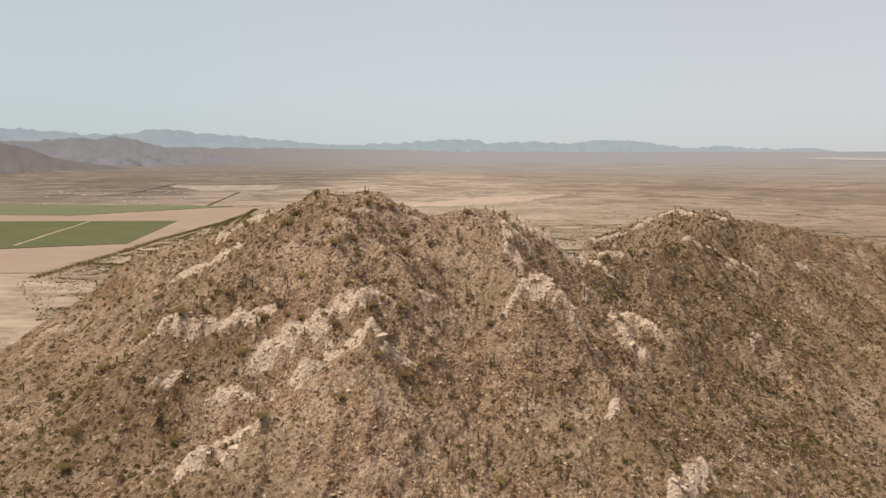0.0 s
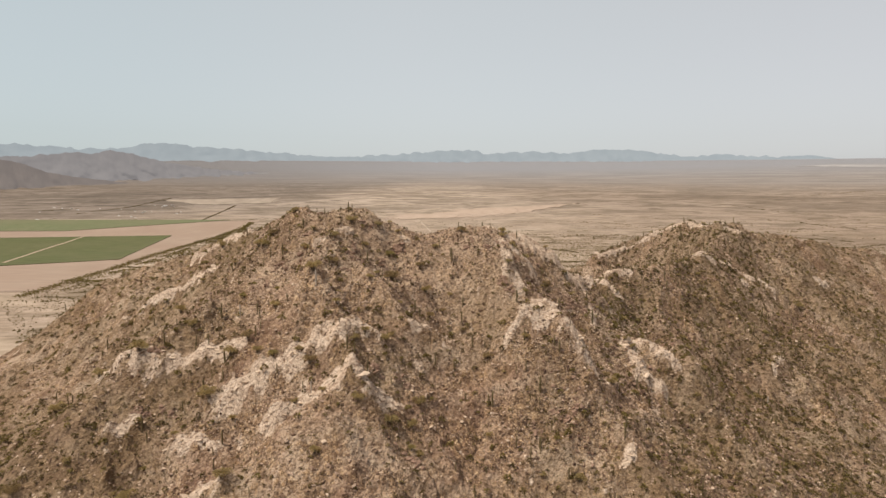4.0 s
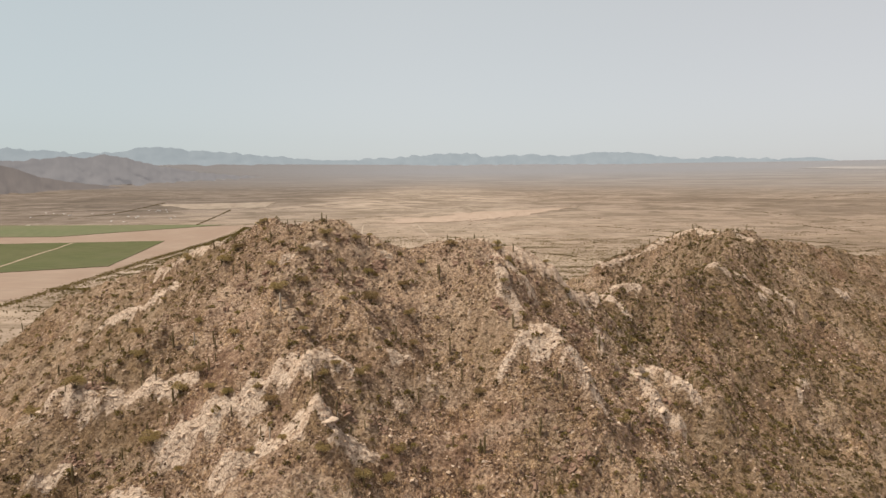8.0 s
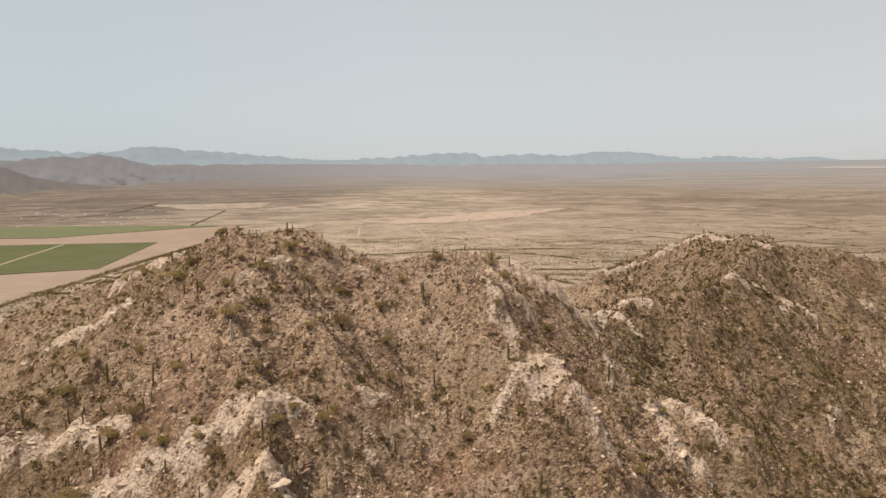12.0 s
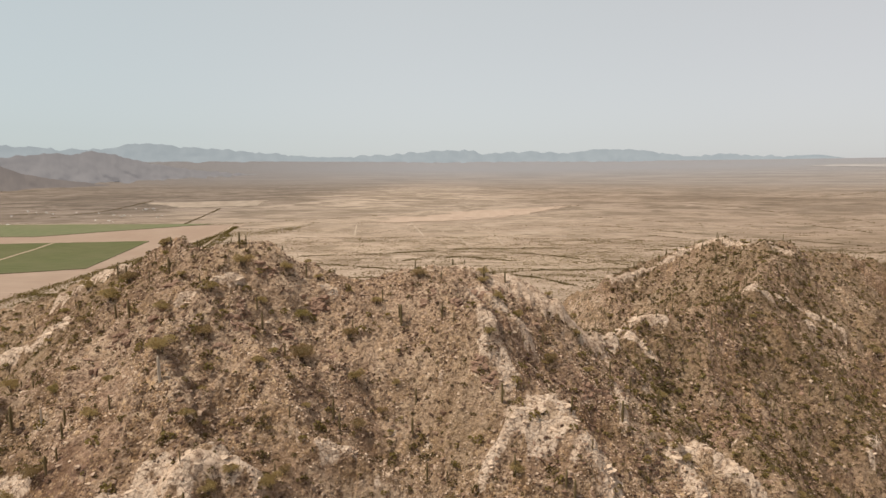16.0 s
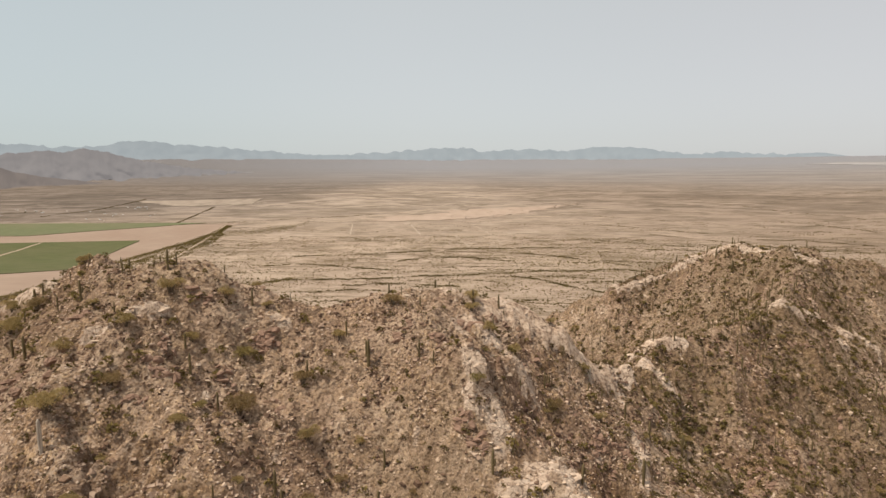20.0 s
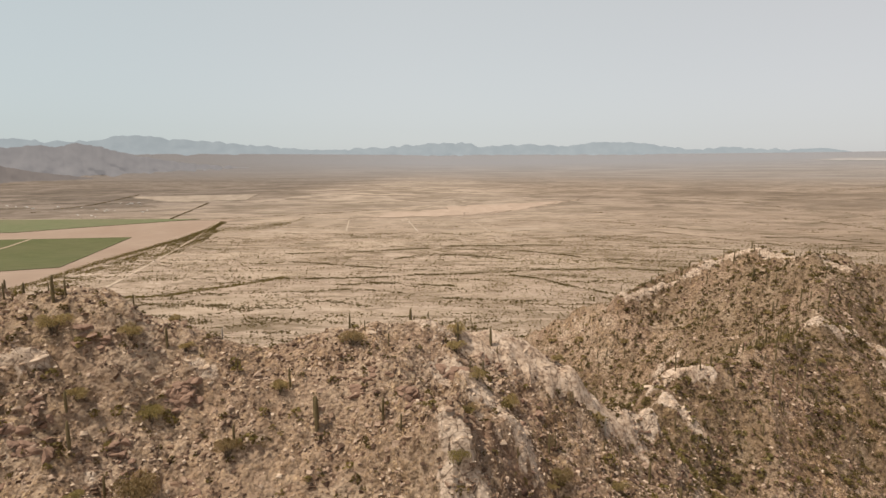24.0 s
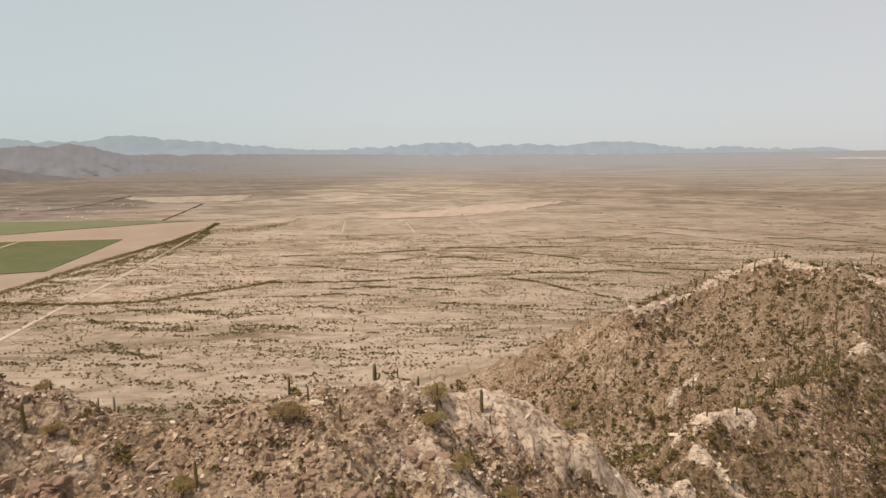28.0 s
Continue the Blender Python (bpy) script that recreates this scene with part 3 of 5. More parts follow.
LINES_X = spread([(-330, -170, 2.2), (-170, 215, 1.35), (215, 360, 1.7), (360, 460, 2.4)], 1.085, 66000)
LINES_Y = spread([(60, 255, 4.5), (255, 330, 2.2), (330, 575, 1.35), (575, 800, 1.7), (800, 830, 2.2)], 1.085, 66000)
GX, GY = np.meshgrid(LINES_X, LINES_Y)
GZ = true_height(GX, GY)
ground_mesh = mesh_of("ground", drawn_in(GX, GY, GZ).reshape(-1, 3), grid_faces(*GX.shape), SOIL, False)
plan_layer = ground_mesh.uv_layers.new(name="plan")
corner_of = np.empty(len(ground_mesh.loops), np.int32)
ground_mesh.loops.foreach_get("vertex_index", corner_of)
plan_layer.data.foreach_set("uv", (np.stack([GX.ravel(), GY.ravel()], 1)[corner_of] / 1000).astype(np.float32).ravel())
rise = ground_mesh.attributes.new("rise", "FLOAT", "POINT")
sandy = 0.12 * np.clip((GX - 60) / 60, 0, 1) * np.clip((430 - GX) / 90, 0, 1) * np.clip((GY - 590) / 60, 0, 1)  # the eastern hill has paler soil
rise.data.foreach_set("value", (np.clip((ridge_height(GX, GY) - 25) / 80, 0, 1) * (1 - sandy)).ravel().astype(np.float32))
pale = ground_mesh.attributes.new("pale", "FLOAT", "POINT")
pale.data.foreach_set("value", paleness(GX.ravel(), GY.ravel()).astype(np.float32))
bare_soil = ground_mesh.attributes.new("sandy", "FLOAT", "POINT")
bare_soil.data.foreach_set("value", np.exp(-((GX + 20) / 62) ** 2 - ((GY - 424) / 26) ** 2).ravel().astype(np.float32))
cover = ground_mesh.attributes.new("cover", "FLOAT", "POINT")
cover.data.foreach_set("value", growth(GX.ravel(), GY.ravel()).astype(np.float32))
ground = tagged(new("ground", ground_mesh), "stony reddish desert hill and pale sandy plain", "ground", kind="structure")


def land(x, y):
    """The height of the ground sheet at places on it, between its grid lines."""
    x, y = np.asarray(x, float), np.asarray(y, float)
    i = np.clip(np.searchsorted(LINES_X, x) - 1, 0, len(LINES_X) - 2)
    j = np.clip(np.searchsorted(LINES_Y, y) - 1, 0, len(LINES_Y) - 2)
    u, v = (x - LINES_X[i]) / (LINES_X[i + 1] - LINES_X[i]), (y - LINES_Y[j]) / (LINES_Y[j + 1] - LINES_Y[j])
    return (GZ[j, i] * (1 - u) + GZ[j, i + 1] * u) * (1 - v) + (GZ[j + 1, i] * (1 - u) + GZ[j + 1, i + 1] * u) * v


# ---- far ranges ----
def mountain_range(name, distance, profile, foot, rough, mat, label, seed):
    """A range from its skyline: pairs of bearing in degrees and tangent of the height over the eye."""
    turn = np.linspace(profile[0][0], profile[-1][0], 520)
    top = np.interp(turn, [p[0] for p in profile], [p[1] for p in profile])
    rows = np.linspace(0, 1, 26)
    a, v = np.meshgrid(np.radians(turn), rows)
    crest = EYE + distance * (top + rough * fractal(turn * 1.5, 0 * turn, 5, seed, 0.6))
    base = EYE + distance * foot
    ridged = 1 - 2 * np.abs(fractal(np.degrees(a) * 0.5 + 0.8 * v, v * 1.6, 4, seed + 3, 0.5))
    z = base + (crest - base)[None] * v ** 1.25 * (1 - 0.1 * (1 - v) * (1 - ridged))
    d = distance - 320 * (1 - v) + 50 * ridged * (1 - v ** 3)
    verts = np.stack([HUB_X + d * np.sin(a), HUB_Y + d * np.cos(a), z], -1).reshape(-1, 3)
    return tagged(new(name, mesh_of(name, verts, grid_faces(26, 520), mat)), label, "mountain", kind="structure")


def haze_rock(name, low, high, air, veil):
    """Rock behind miles of dusty air, whose haze is put into its colour and glow."""
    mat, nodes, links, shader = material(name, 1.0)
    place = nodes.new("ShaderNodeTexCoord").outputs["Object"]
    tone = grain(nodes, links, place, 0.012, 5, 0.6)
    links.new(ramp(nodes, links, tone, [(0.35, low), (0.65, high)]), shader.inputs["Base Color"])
    # the rock itself glows in place of the bright air before it
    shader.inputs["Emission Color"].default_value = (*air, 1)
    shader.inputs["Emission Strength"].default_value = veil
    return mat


# greys and glow tinted per range to imitate its depth of haze
FAR_BLUE = haze_rock("hazed_far_range", (0.055, 0.06, 0.065), (0.075, 0.08, 0.084), (0.315, 0.355, 0.374), 0.92)
MID_BLUE = haze_rock("hazed_middle_range", (0.045, 0.042, 0.042), (0.06, 0.056, 0.055), (0.235, 0.222, 0.222), 0.88)
NEAR_HILL = haze_rock("hazed_foothill", (0.05, 0.041, 0.036), (0.07, 0.058, 0.05), (0.2, 0.175, 0.163), 0.8)
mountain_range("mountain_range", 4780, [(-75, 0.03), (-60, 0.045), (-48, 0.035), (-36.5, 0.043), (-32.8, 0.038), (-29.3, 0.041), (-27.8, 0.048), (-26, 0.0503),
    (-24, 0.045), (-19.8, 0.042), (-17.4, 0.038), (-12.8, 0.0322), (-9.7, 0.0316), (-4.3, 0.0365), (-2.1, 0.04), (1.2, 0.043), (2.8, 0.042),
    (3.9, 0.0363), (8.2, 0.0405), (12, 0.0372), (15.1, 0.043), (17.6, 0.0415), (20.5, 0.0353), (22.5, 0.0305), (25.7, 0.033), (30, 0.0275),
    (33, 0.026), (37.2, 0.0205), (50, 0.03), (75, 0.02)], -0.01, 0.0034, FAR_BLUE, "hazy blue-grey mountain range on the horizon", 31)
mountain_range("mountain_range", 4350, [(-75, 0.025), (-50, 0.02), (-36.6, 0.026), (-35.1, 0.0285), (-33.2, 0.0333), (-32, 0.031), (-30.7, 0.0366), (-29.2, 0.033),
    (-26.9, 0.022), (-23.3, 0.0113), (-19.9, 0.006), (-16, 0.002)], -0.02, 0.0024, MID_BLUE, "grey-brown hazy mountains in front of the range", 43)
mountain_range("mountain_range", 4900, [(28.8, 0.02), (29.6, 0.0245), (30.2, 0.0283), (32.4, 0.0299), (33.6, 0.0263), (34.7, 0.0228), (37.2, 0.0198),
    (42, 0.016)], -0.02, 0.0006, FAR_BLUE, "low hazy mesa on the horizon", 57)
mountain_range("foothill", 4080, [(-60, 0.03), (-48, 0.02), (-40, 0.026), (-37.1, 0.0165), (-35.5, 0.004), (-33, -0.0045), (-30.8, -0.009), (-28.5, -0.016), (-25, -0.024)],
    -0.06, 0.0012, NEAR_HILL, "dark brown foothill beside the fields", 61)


# ---- fields, tracks and the farm village on the plain ----
def on_plain(x, y, lift):
    p = drawn_in(np.asarray(x, float), np.asarray(y, float), land(x, y))
    p[..., 2] += lift
    return p


def slab(name, corners, mat, lift, label, category, kind="structure", steps=24, ragged=0.0):
    """A four-cornered plot that follows the ground, with a low bank round it; corners in map metres."""
    a, b, c, d = (np.array(p, float) for p in corners)
    u, v = np.meshgrid(np.linspace(0, 1, steps), np.linspace(0, 1, steps))
    u, v = u[..., None], v[..., None]
    flat = (a * (1 - u) + b * u) * (1 - v) + (d * (1 - u) + c * u) * v
    flat = flat + ragged * np.stack([fractal(flat[..., 0] / (3 * ragged + 1), flat[..., 1] / (3 * ragged + 1), 4, k, 0.7) for k in (75, 76)], -1)
    top = on_plain(flat[..., 0], flat[..., 1], lift)
    rim = np.concatenate([np.arange(steps), np.arange(1, steps) * steps + steps - 1, (steps - 1) * steps + np.arange(steps - 2, -1, -1),
                          np.arange(steps - 2, 0, -1) * steps])
    verts = top.reshape(-1, 3)
    low = verts[rim] - [0, 0, lift + 1.0]
    n, m = len(verts), len(rim)
    i = np.arange(m)
    skirt = np.stack([rim[i], rim[(i + 1) % m], n + (i + 1) % m, n + i], 1)
    return tagged(new(name, mesh_of(name, np.concatenate([verts, low]), np.concatenate([grid_faces(steps, steps), skirt]), mat)), label, category, kind=kind)


def crop_material(name, a, b, soil, rows):
    mat, nodes, links, shader = material(name, 0.9)
    place = nodes.new("ShaderNodeTexCoord").outputs["Object"]
    tone = grain(nodes, links, mapped(nodes, links, place, rows), 1.0, 5, 0.6)
    wide = grain(nodes, links, place, 0.006, 3, 0.5)
    colour = blend(nodes, links, ramp(nodes, links, wide, [(0.35, (0.0,)), (0.7, (0.6,))]), ramp(nodes, links, tone, [(0.35, a), (0.65, b)]), soil)
    links.new(colour, shader.inputs["Base Color"])
    return mat


CROP = crop_material("alfalfa_green", (0.072, 0.08, 0.028), (0.1, 0.104, 0.04), (0.12, 0.11, 0.052), (0.012, 0.05, 1))
CROP_DULL = crop_material("dull_green_crop", (0.115, 0.125, 0.058), (0.15, 0.155, 0.08), (0.17, 0.15, 0.088), (0.01, 0.05, 1))
TILLED = crop_material("bare_tilled_earth", (0.28, 0.205, 0.153), (0.325, 0.24, 0.18), (0.26, 0.178, 0.13), (0.01, 0.06, 1))
DUST = plain_material("pale_dust", (0.405, 0.31, 0.228), (0.5, 0.395, 0.3), 0.05)
ROAD_BED = plain_material("worn_road_bed", (0.34, 0.25, 0.178), (0.45, 0.342, 0.25), 0.05)
CLEARED = plain_material("cleared_caliche", (0.26, 0.205, 0.158), (0.35, 0.285, 0.222), 0.02)
PALE_DUST = plain_material("white_caliche", (0.36, 0.285, 0.215), (0.46, 0.375, 0.295), 0.02)

slab("field", [(-1012, 1500), (-2300, 1300), (-3300, 3050), (-1205, 3840)], TILLED, 0.5, "bare pinkish tilled field on the plain", "field", steps=70)
slab("field", [(-1135, 2060), (-1620, 1830), (-2300, 2700), (-1335, 2875)], CROP, 2.2, "flat green alfalfa field", "field", steps=60)
slab("field", [(-2000, 3080), (-3100, 3000), (-3000, 3800), (-1420, 3860)], CROP_DULL, 2.2, "long strip of dull green crop", "field", steps=60)


def track(points, width, mat, label, lift=0.5, name="dirt_road"):
    """A dirt track along map points, laid on the ground as a thin bed."""
    p = np.array(points, float)
    cut = np.concatenate([[0], np.cumsum(np.hypot(*np.diff(p, axis=0).T))])
    s = np.arange(0, cut[-1], 11.0)
    mid = np.stack([np.interp(s, cut, p[:, 0]), np.interp(s, cut, p[:, 1])], 1)
    mid += 2.0 * np.stack([perlin(s / 140, 0 * s, 70), perlin(s / 140, 0 * s, 71)], 1)
    way = np.gradient(mid, axis=0)
    side = np.stack([-way[:, 1], way[:, 0]], 1) / np.hypot(*way.T)[:, None] * width / 2
    rows = np.stack([on_plain(*(mid + side).T, -0.6), on_plain(*(mid + side * 0.9).T, lift), on_plain(*(mid - side * 0.9).T, lift), on_plain(*(mid - side).T, -0.6)], 1)
    return tagged(new(name, mesh_of(name, rows.reshape(-1, 3), grid_faces(len(mid), 4), mat)), label, "road", kind="structure")


track([(-640, 900), (-740, 1350), (-784, 1560), (-840, 1870), (-975, 2530), (-1040, 2840), (-1240, 3680)], 11, DUST, "straight pale dirt road across the plain", 1.1)
track([(-1256, 3860), (-900, 3980), (-554, 4242), (-42, 5295)], 10, DUST, "pale dirt track across the plain")
track([(-1721, 2789), (-1600, 2380), (-1476, 1972)], 11, ROAD_BED, "pale farm track between green fields", 2.5, "farm_track")
track([(-506, 3790), (-422, 3130)], 7, PALE_DUST, "short pale bulldozed strip")
track([(-180, 3970), (-70, 3120)], 8, PALE_DUST, "short pale bulldozed strip")
track([(100, 3070), (150, 2640)], 6, PALE_DUST, "faint pale bulldozed strip")
track([(220, 3770), (290, 3020), (292, 2700)], 6, PALE_DUST, "faint pale bulldozed strip")
track([(-1285, 3840), (-3300, 3900)], 14, DUST, "pale farm lane behind the fields")
slab("cleared_ground", [(-1850, 6146), (-2475, 5787), (-3423, 6891), (-2170, 7543)], CLEARED, 1.0, "cleared pale ground on the plain", "ground", steps=50, ragged=70)
def polar(bearing, far):
    return HUB_X + far * math.sin(radians(bearing)), HUB_Y + far * math.cos(radians(bearing))


slab("salt_flat", [polar(31.4, 55800), polar(44, 51500), polar(44, 56000), polar(34, 58600)], plain_material("white_salt", (0.27, 0.25, 0.24), (0.32, 0.3, 0.285), 0.01), 1.5,
     "pale dry lake bed far away", "ground", steps=60)
slab("low_rise", [(-420, 4000), (330, 4130), (1450, 6300), (200, 5000)], plain_material("pink_sand", (0.355, 0.265, 0.2), (0.41, 0.312, 0.24), 0.02), 1.2, "bare pinkish sandy rise on the plain", "ground", steps=60, ragged=170)


def house(size, walls, roof_mat):
    """A small flat or gabled farm house with a door and windows."""
    w, d, h = size
    root = new("farm_house")

    def box(x0, x1, y0, y1, z0, z1):
        v = np.array([(x, y, z) for z in (z0, z1) for y in (y0, y1) for x in (x0, x1)], float)
        return v, np.array([(0, 2, 3, 1), (4, 5, 7, 6), (0, 1, 5, 4), (2, 6, 7, 3), (0, 4, 6, 2), (1, 3, 7, 5)])

    def add(name, data, mat):
        ob = new(name, mesh_of(name, *data, mat, False))
        ob.parent = root

    add("wall", box(-w / 2, w / 2, -d / 2, d / 2, -1.5, h), walls)
    v = np.array([(-w / 2 - 0.5, -d / 2 - 0.5, h + 0.02), (w / 2 + 0.5, -d / 2 - 0.5, h + 0.02), (w / 2 + 0.5, 0, h + 1.6), (-w / 2 - 0.5, 0, h + 1.6), (-w / 2 - 0.5, d / 2 + 0.5, h + 0.02), (w / 2 + 0.5, d / 2 + 0.5, h + 0.02)])
    add("roof", (v, np.array([(0, 1, 2, 3), (3, 2, 5, 4), (0, 4, 5, 1)][:2])), roof_mat)
    add("door", box(-0.6, 0.6, -d / 2 - 0.08, -d / 2 - 0.003, 0, 2.1), HOUSE_DARK)
    for x in (-w * 0.3, w * 0.3):
        add("window", box(x - 0.7, x + 0.7, -d / 2 - 0.06, -d / 2 - 0.003, 1.0, 2.1), HOUSE_DARK)
    return tagged(root, "small pale farm house with a low roof", "house", "houses of the farm village")


HOUSE_DARK = plain_material("dark_opening", (0.03, 0.03, 0.03), (0.06, 0.055, 0.05), 2)
HOUSE_WALL = plain_material("whitewashed_wall", (0.6, 0.57, 0.52), (0.75, 0.72, 0.68), 0.4)
HOUSE_ROOF = plain_material("sheet_metal_roof", (0.45, 0.44, 0.42), (0.62, 0.61, 0.6), 0.5, 0.6)
rng = np.random.default_rng(401)
models = [house((14, 9, 3.2), HOUSE_WALL, HOUSE_ROOF), house((26, 14, 4.0), HOUSE_WALL, HOUSE_ROOF)]
for n in range(22):
    bearing, far = math.radians(rng.uniform(-37, -25)), rng.uniform(4300, 6200)
    spot = on_plain(HUB_X + far * math.sin(bearing), HUB_Y + far * math.cos(bearing), 0.0)
    m = Matrix.LocRotScale(Vector(spot), Euler((0, 0, rng.uniform(-0.6, 0.6))), Vector((0.7, 0.7, 0.7)))
    if n < 2:
        models[n].matrix_basis = m
    else:
        copy_thing(models[n % 2], m)


# ---- scattering ----
def batch(verts, faces, at, scale, yaw, tilt=None):
    """Many copies of a small mesh as one array of points and one of faces."""
    n, c, s = len(at), np.cos(yaw)[:, None], np.sin(yaw)[:, None]
    v = verts[None] * np.reshape(scale, (n, 1, -1))
    x, y, z = v[..., 0], v[..., 1], v[..., 2]
    if tilt is not None:
        ct, st = np.cos(tilt)[:, None], np.sin(tilt)[:, None]
        y, z = y * ct - z * st, y * st + z * ct
    out = np.stack([x * c - y * s, x * s + y * c, z], -1) + at[:, None]
    return out.reshape(-1, 3), (faces[None] + (np.arange(n) * len(verts))[:, None, None]).reshape(-1, faces.shape[1])


def joined(batches):
    verts, faces, base = [], [], 0
    for v, f in batches:
        verts.append(v)
        faces.append(f + base)
        base += len(v)
    return np.concatenate(verts), np.concatenate(faces)


def stone(seed, detail=1, flat=0.7):
    """A broken, angular stone about one metre across."""
    rng = np.random.default_rng(seed)
    bm = bmesh.new()
    bmesh.ops.create_icosphere(bm, subdivisions=detail, radius=0.5)
    v = np.array([p.co[:] for p in bm.verts])
    f = np.array([[p.index for p in q.verts] for q in bm.faces])
    bm.free()
    for _ in range(7):  # cut planes
        n = rng.normal(size=3)
        n /= np.linalg.norm(n)
        d = v @ n
        v = v - np.outer(np.clip(d - rng.uniform(0.22, 0.38), 0, None), n)
    if detail > 2:  # weathered hollows
        for _ in range(14):
            n = rng.normal(size=3) * rng.uniform(5, 13)
            v = v * (1 + 0.022 * np.sin(v @ n + rng.uniform(0, 6)))[:, None]
    v = v * rng.uniform(0.75, 1.25, 3) * [1, 1, flat]
    return v + rng.normal(0, 0.014, v.shape), f


def block(seed, flat=0.7):
    """A small angular slab of broken rock about one metre across."""
    rng = np.random.default_rng(seed)
    v = np.array([(x, y, z) for z in (-0.5, 0.5) for y in (-0.5, 0.5) for x in (-0.5, 0.5)], float)
    v = v * rng.uniform(0.75, 1.3, 3) * [1, 1, flat] + rng.normal(0, 0.17, v.shape)
    v[4:, :2] *= rng.uniform(0.55, 0.95)
    return v, np.array([(0, 2, 3, 1), (4, 5, 7, 6), (0, 1, 5, 4), (2, 6, 7, 3), (0, 4, 6, 2), (1, 3, 7, 5)])


def dome(seed, cards, size, upright=0.0, slim=0.7):
    """Loose leaf clumps in a domed crown of radius and height one, as small bent cards."""
    rng = np.random.default_rng(seed)
    verts, faces = [], []
    for n in range(cards):
        a, r, h = rng.uniform(0, 2 * np.pi), rng.uniform(0.15, 1) ** 0.6, rng.uniform(0, 1)
        r *= math.sqrt(max(0.05, 1 - h * h)) * rng.uniform(0.75, 1.1)
        at = np.array([r * math.cos(a), r * math.sin(a), 0.08 + 0.85 * h])
        p, q = rng.normal(size=3), rng.normal(size=3)
        p = p + upright * (at + [0, 0, 0.5])
        p /= np.linalg.norm(p)
        q -= p * (p @ q)
        q /= np.linalg.norm(q)
        s = size * rng.uniform(0.6, 1.3)
        bend = np.cross(p, q) * s * rng.uniform(-0.4, 0.4)
        verts += [at - p * s + bend, at - q * s * slim, at + p * s + bend, at + q * s * slim]
        faces.append([4 * n, 4 * n + 1, 4 * n + 2, 4 * n + 3])
    return np.array(verts), np.array(faces)


def on_hill(count, seed, low=12.0, box=(-430, 680, 110, 1000), clump=None, weight=None):
    """Random places on the hill, more of them where the clump noise is high."""
    rng = np.random.default_rng(seed)
    x, y = rng.uniform(box[0], box[1], count), rng.uniform(box[2], box[3], count)
    keep = ridge_height(x, y) > low
    if clump:
        keep &= rng.uniform(0, 1, count) < np.clip(0.5 + clump[1] * fractal(x / clump[0], y / clump[0], 3, seed), 0.03, 1)
    if weight:
        keep &= rng.uniform(0, 1, count) < weight(x, y)
    x, y = x[keep], y[keep]
    return np.stack([x, y, land(x, y)], 1), rng


def in_fields(x, y):
    """The tilled land, where nothing grows wild."""
    return (y > 1310) & (y < 3870) & (x < np.interp(y, [1500, 3840], [-1012, -1205]) - 12)


def in_view(count, seed, near, far):
    """Random places on the plain in front, evenly over the land."""
    rng = np.random.default_rng(seed)
    r, a = np.sqrt(rng.uniform(near ** 2, far ** 2, count)), rng.uniform(-0.72, 0.72, count)
    x, y = HUB_X + r * np.sin(a), HUB_Y + r * np.cos(a)
    keep = (ridge_height(x, y) < 40) & ~in_fields(x, y) & (rng.uniform(0, 1, count) < np.clip(0.45 + 1.5 * fractal(x / 150, y / 75, 4, 95, 0.65), 0.06, 1))
    return x[keep], y[keep], rng


def stuff(name, batches, mat, label, category, smooth=False):
    verts, faces = joined(batches)
    return tagged(new(name, mesh_of(name, verts, faces, mat, smooth)), label, category, kind="stuff")


def scattered(templates, at, rng, low, high, power=2.0, squash=(0.7, 1.1), tilt=0.0, sink=0.0):
    out, pick = [], rng.integers(0, len(templates), len(at))
    size = low + (high - low) * rng.uniform(0, 1, len(at)) ** power
    for n, (v, f) in enumerate(templates):
        m = pick == n
        s = np.stack([size[m], size[m], size[m] * rng.uniform(*squash, m.sum())], 1)
        out.append(batch(v, f, at[m] - np.stack([0 * size[m], 0 * size[m], sink * size[m]], 1), s, rng.uniform(0, 6.28, m.sum()), rng.normal(0, tilt, m.sum()) if tilt else None))
    return out


at, rng = on_hill(260000, 101, 20.0, (-330, 480, 110, 960), clump=(32, 4.5), weight=lambda x, y: 1 - 0.85 * paleness(x, y))
stuff("scree_stones", scattered([block(k, 0.6) for k in range(12)], at[:40000], rng, 0.35, 1.9, 2.3, (0.4, 0.9), 0.5, -0.02), BROWN_ROCK, "scattered brown and tan scree blocks on the slope", "stones")
stuff("scree_boulders", scattered([stone(k, 2, 0.7) for k in range(6)], at[52000:54400], rng, 1.2, 3.2, 2.2, (0.5, 1.0), 0.4, 0.08), BROWN_ROCK, "weathered brown boulders lying on the slope", "boulders")
at, rng = on_hill(140000, 110, 60.0, (-190, 250, 320, 600), clump=(26, 5.0), weight=lambda x, y: 1 - 0.85 * paleness(x, y))
stuff("broken_rock", scattered([block(k, 0.65) for k in range(20, 34)], at[:30000], rng, 0.3, 1.5, 2.3, (0.4, 1.0), 0.6, -0.02), BROWN_ROCK, "jumbled angular brown rock fragments on the slope", "stones")
at, rng = on_hill(170000, 111, 60.0, (60, 400, 540, 980), clump=(28, 4.5), weight=lambda x, y: 1 - 0.7 * paleness(x, y))
stuff("broken_rock", scattered([block(k, 0.65) for k in range(34, 44)], at[:7000], rng, 0.4, 1.7, 2.4, (0.4, 1.0), 0.6, -0.02), BROWN_ROCK, "angular brown rock fragments over the eastern hill", "stones")
at, rng = on_hill(150000, 113, 60.0, (60, 400, 330, 800), clump=(30, 9.0), weight=lambda x, y: 1 - 0.6 * paleness(x, y))
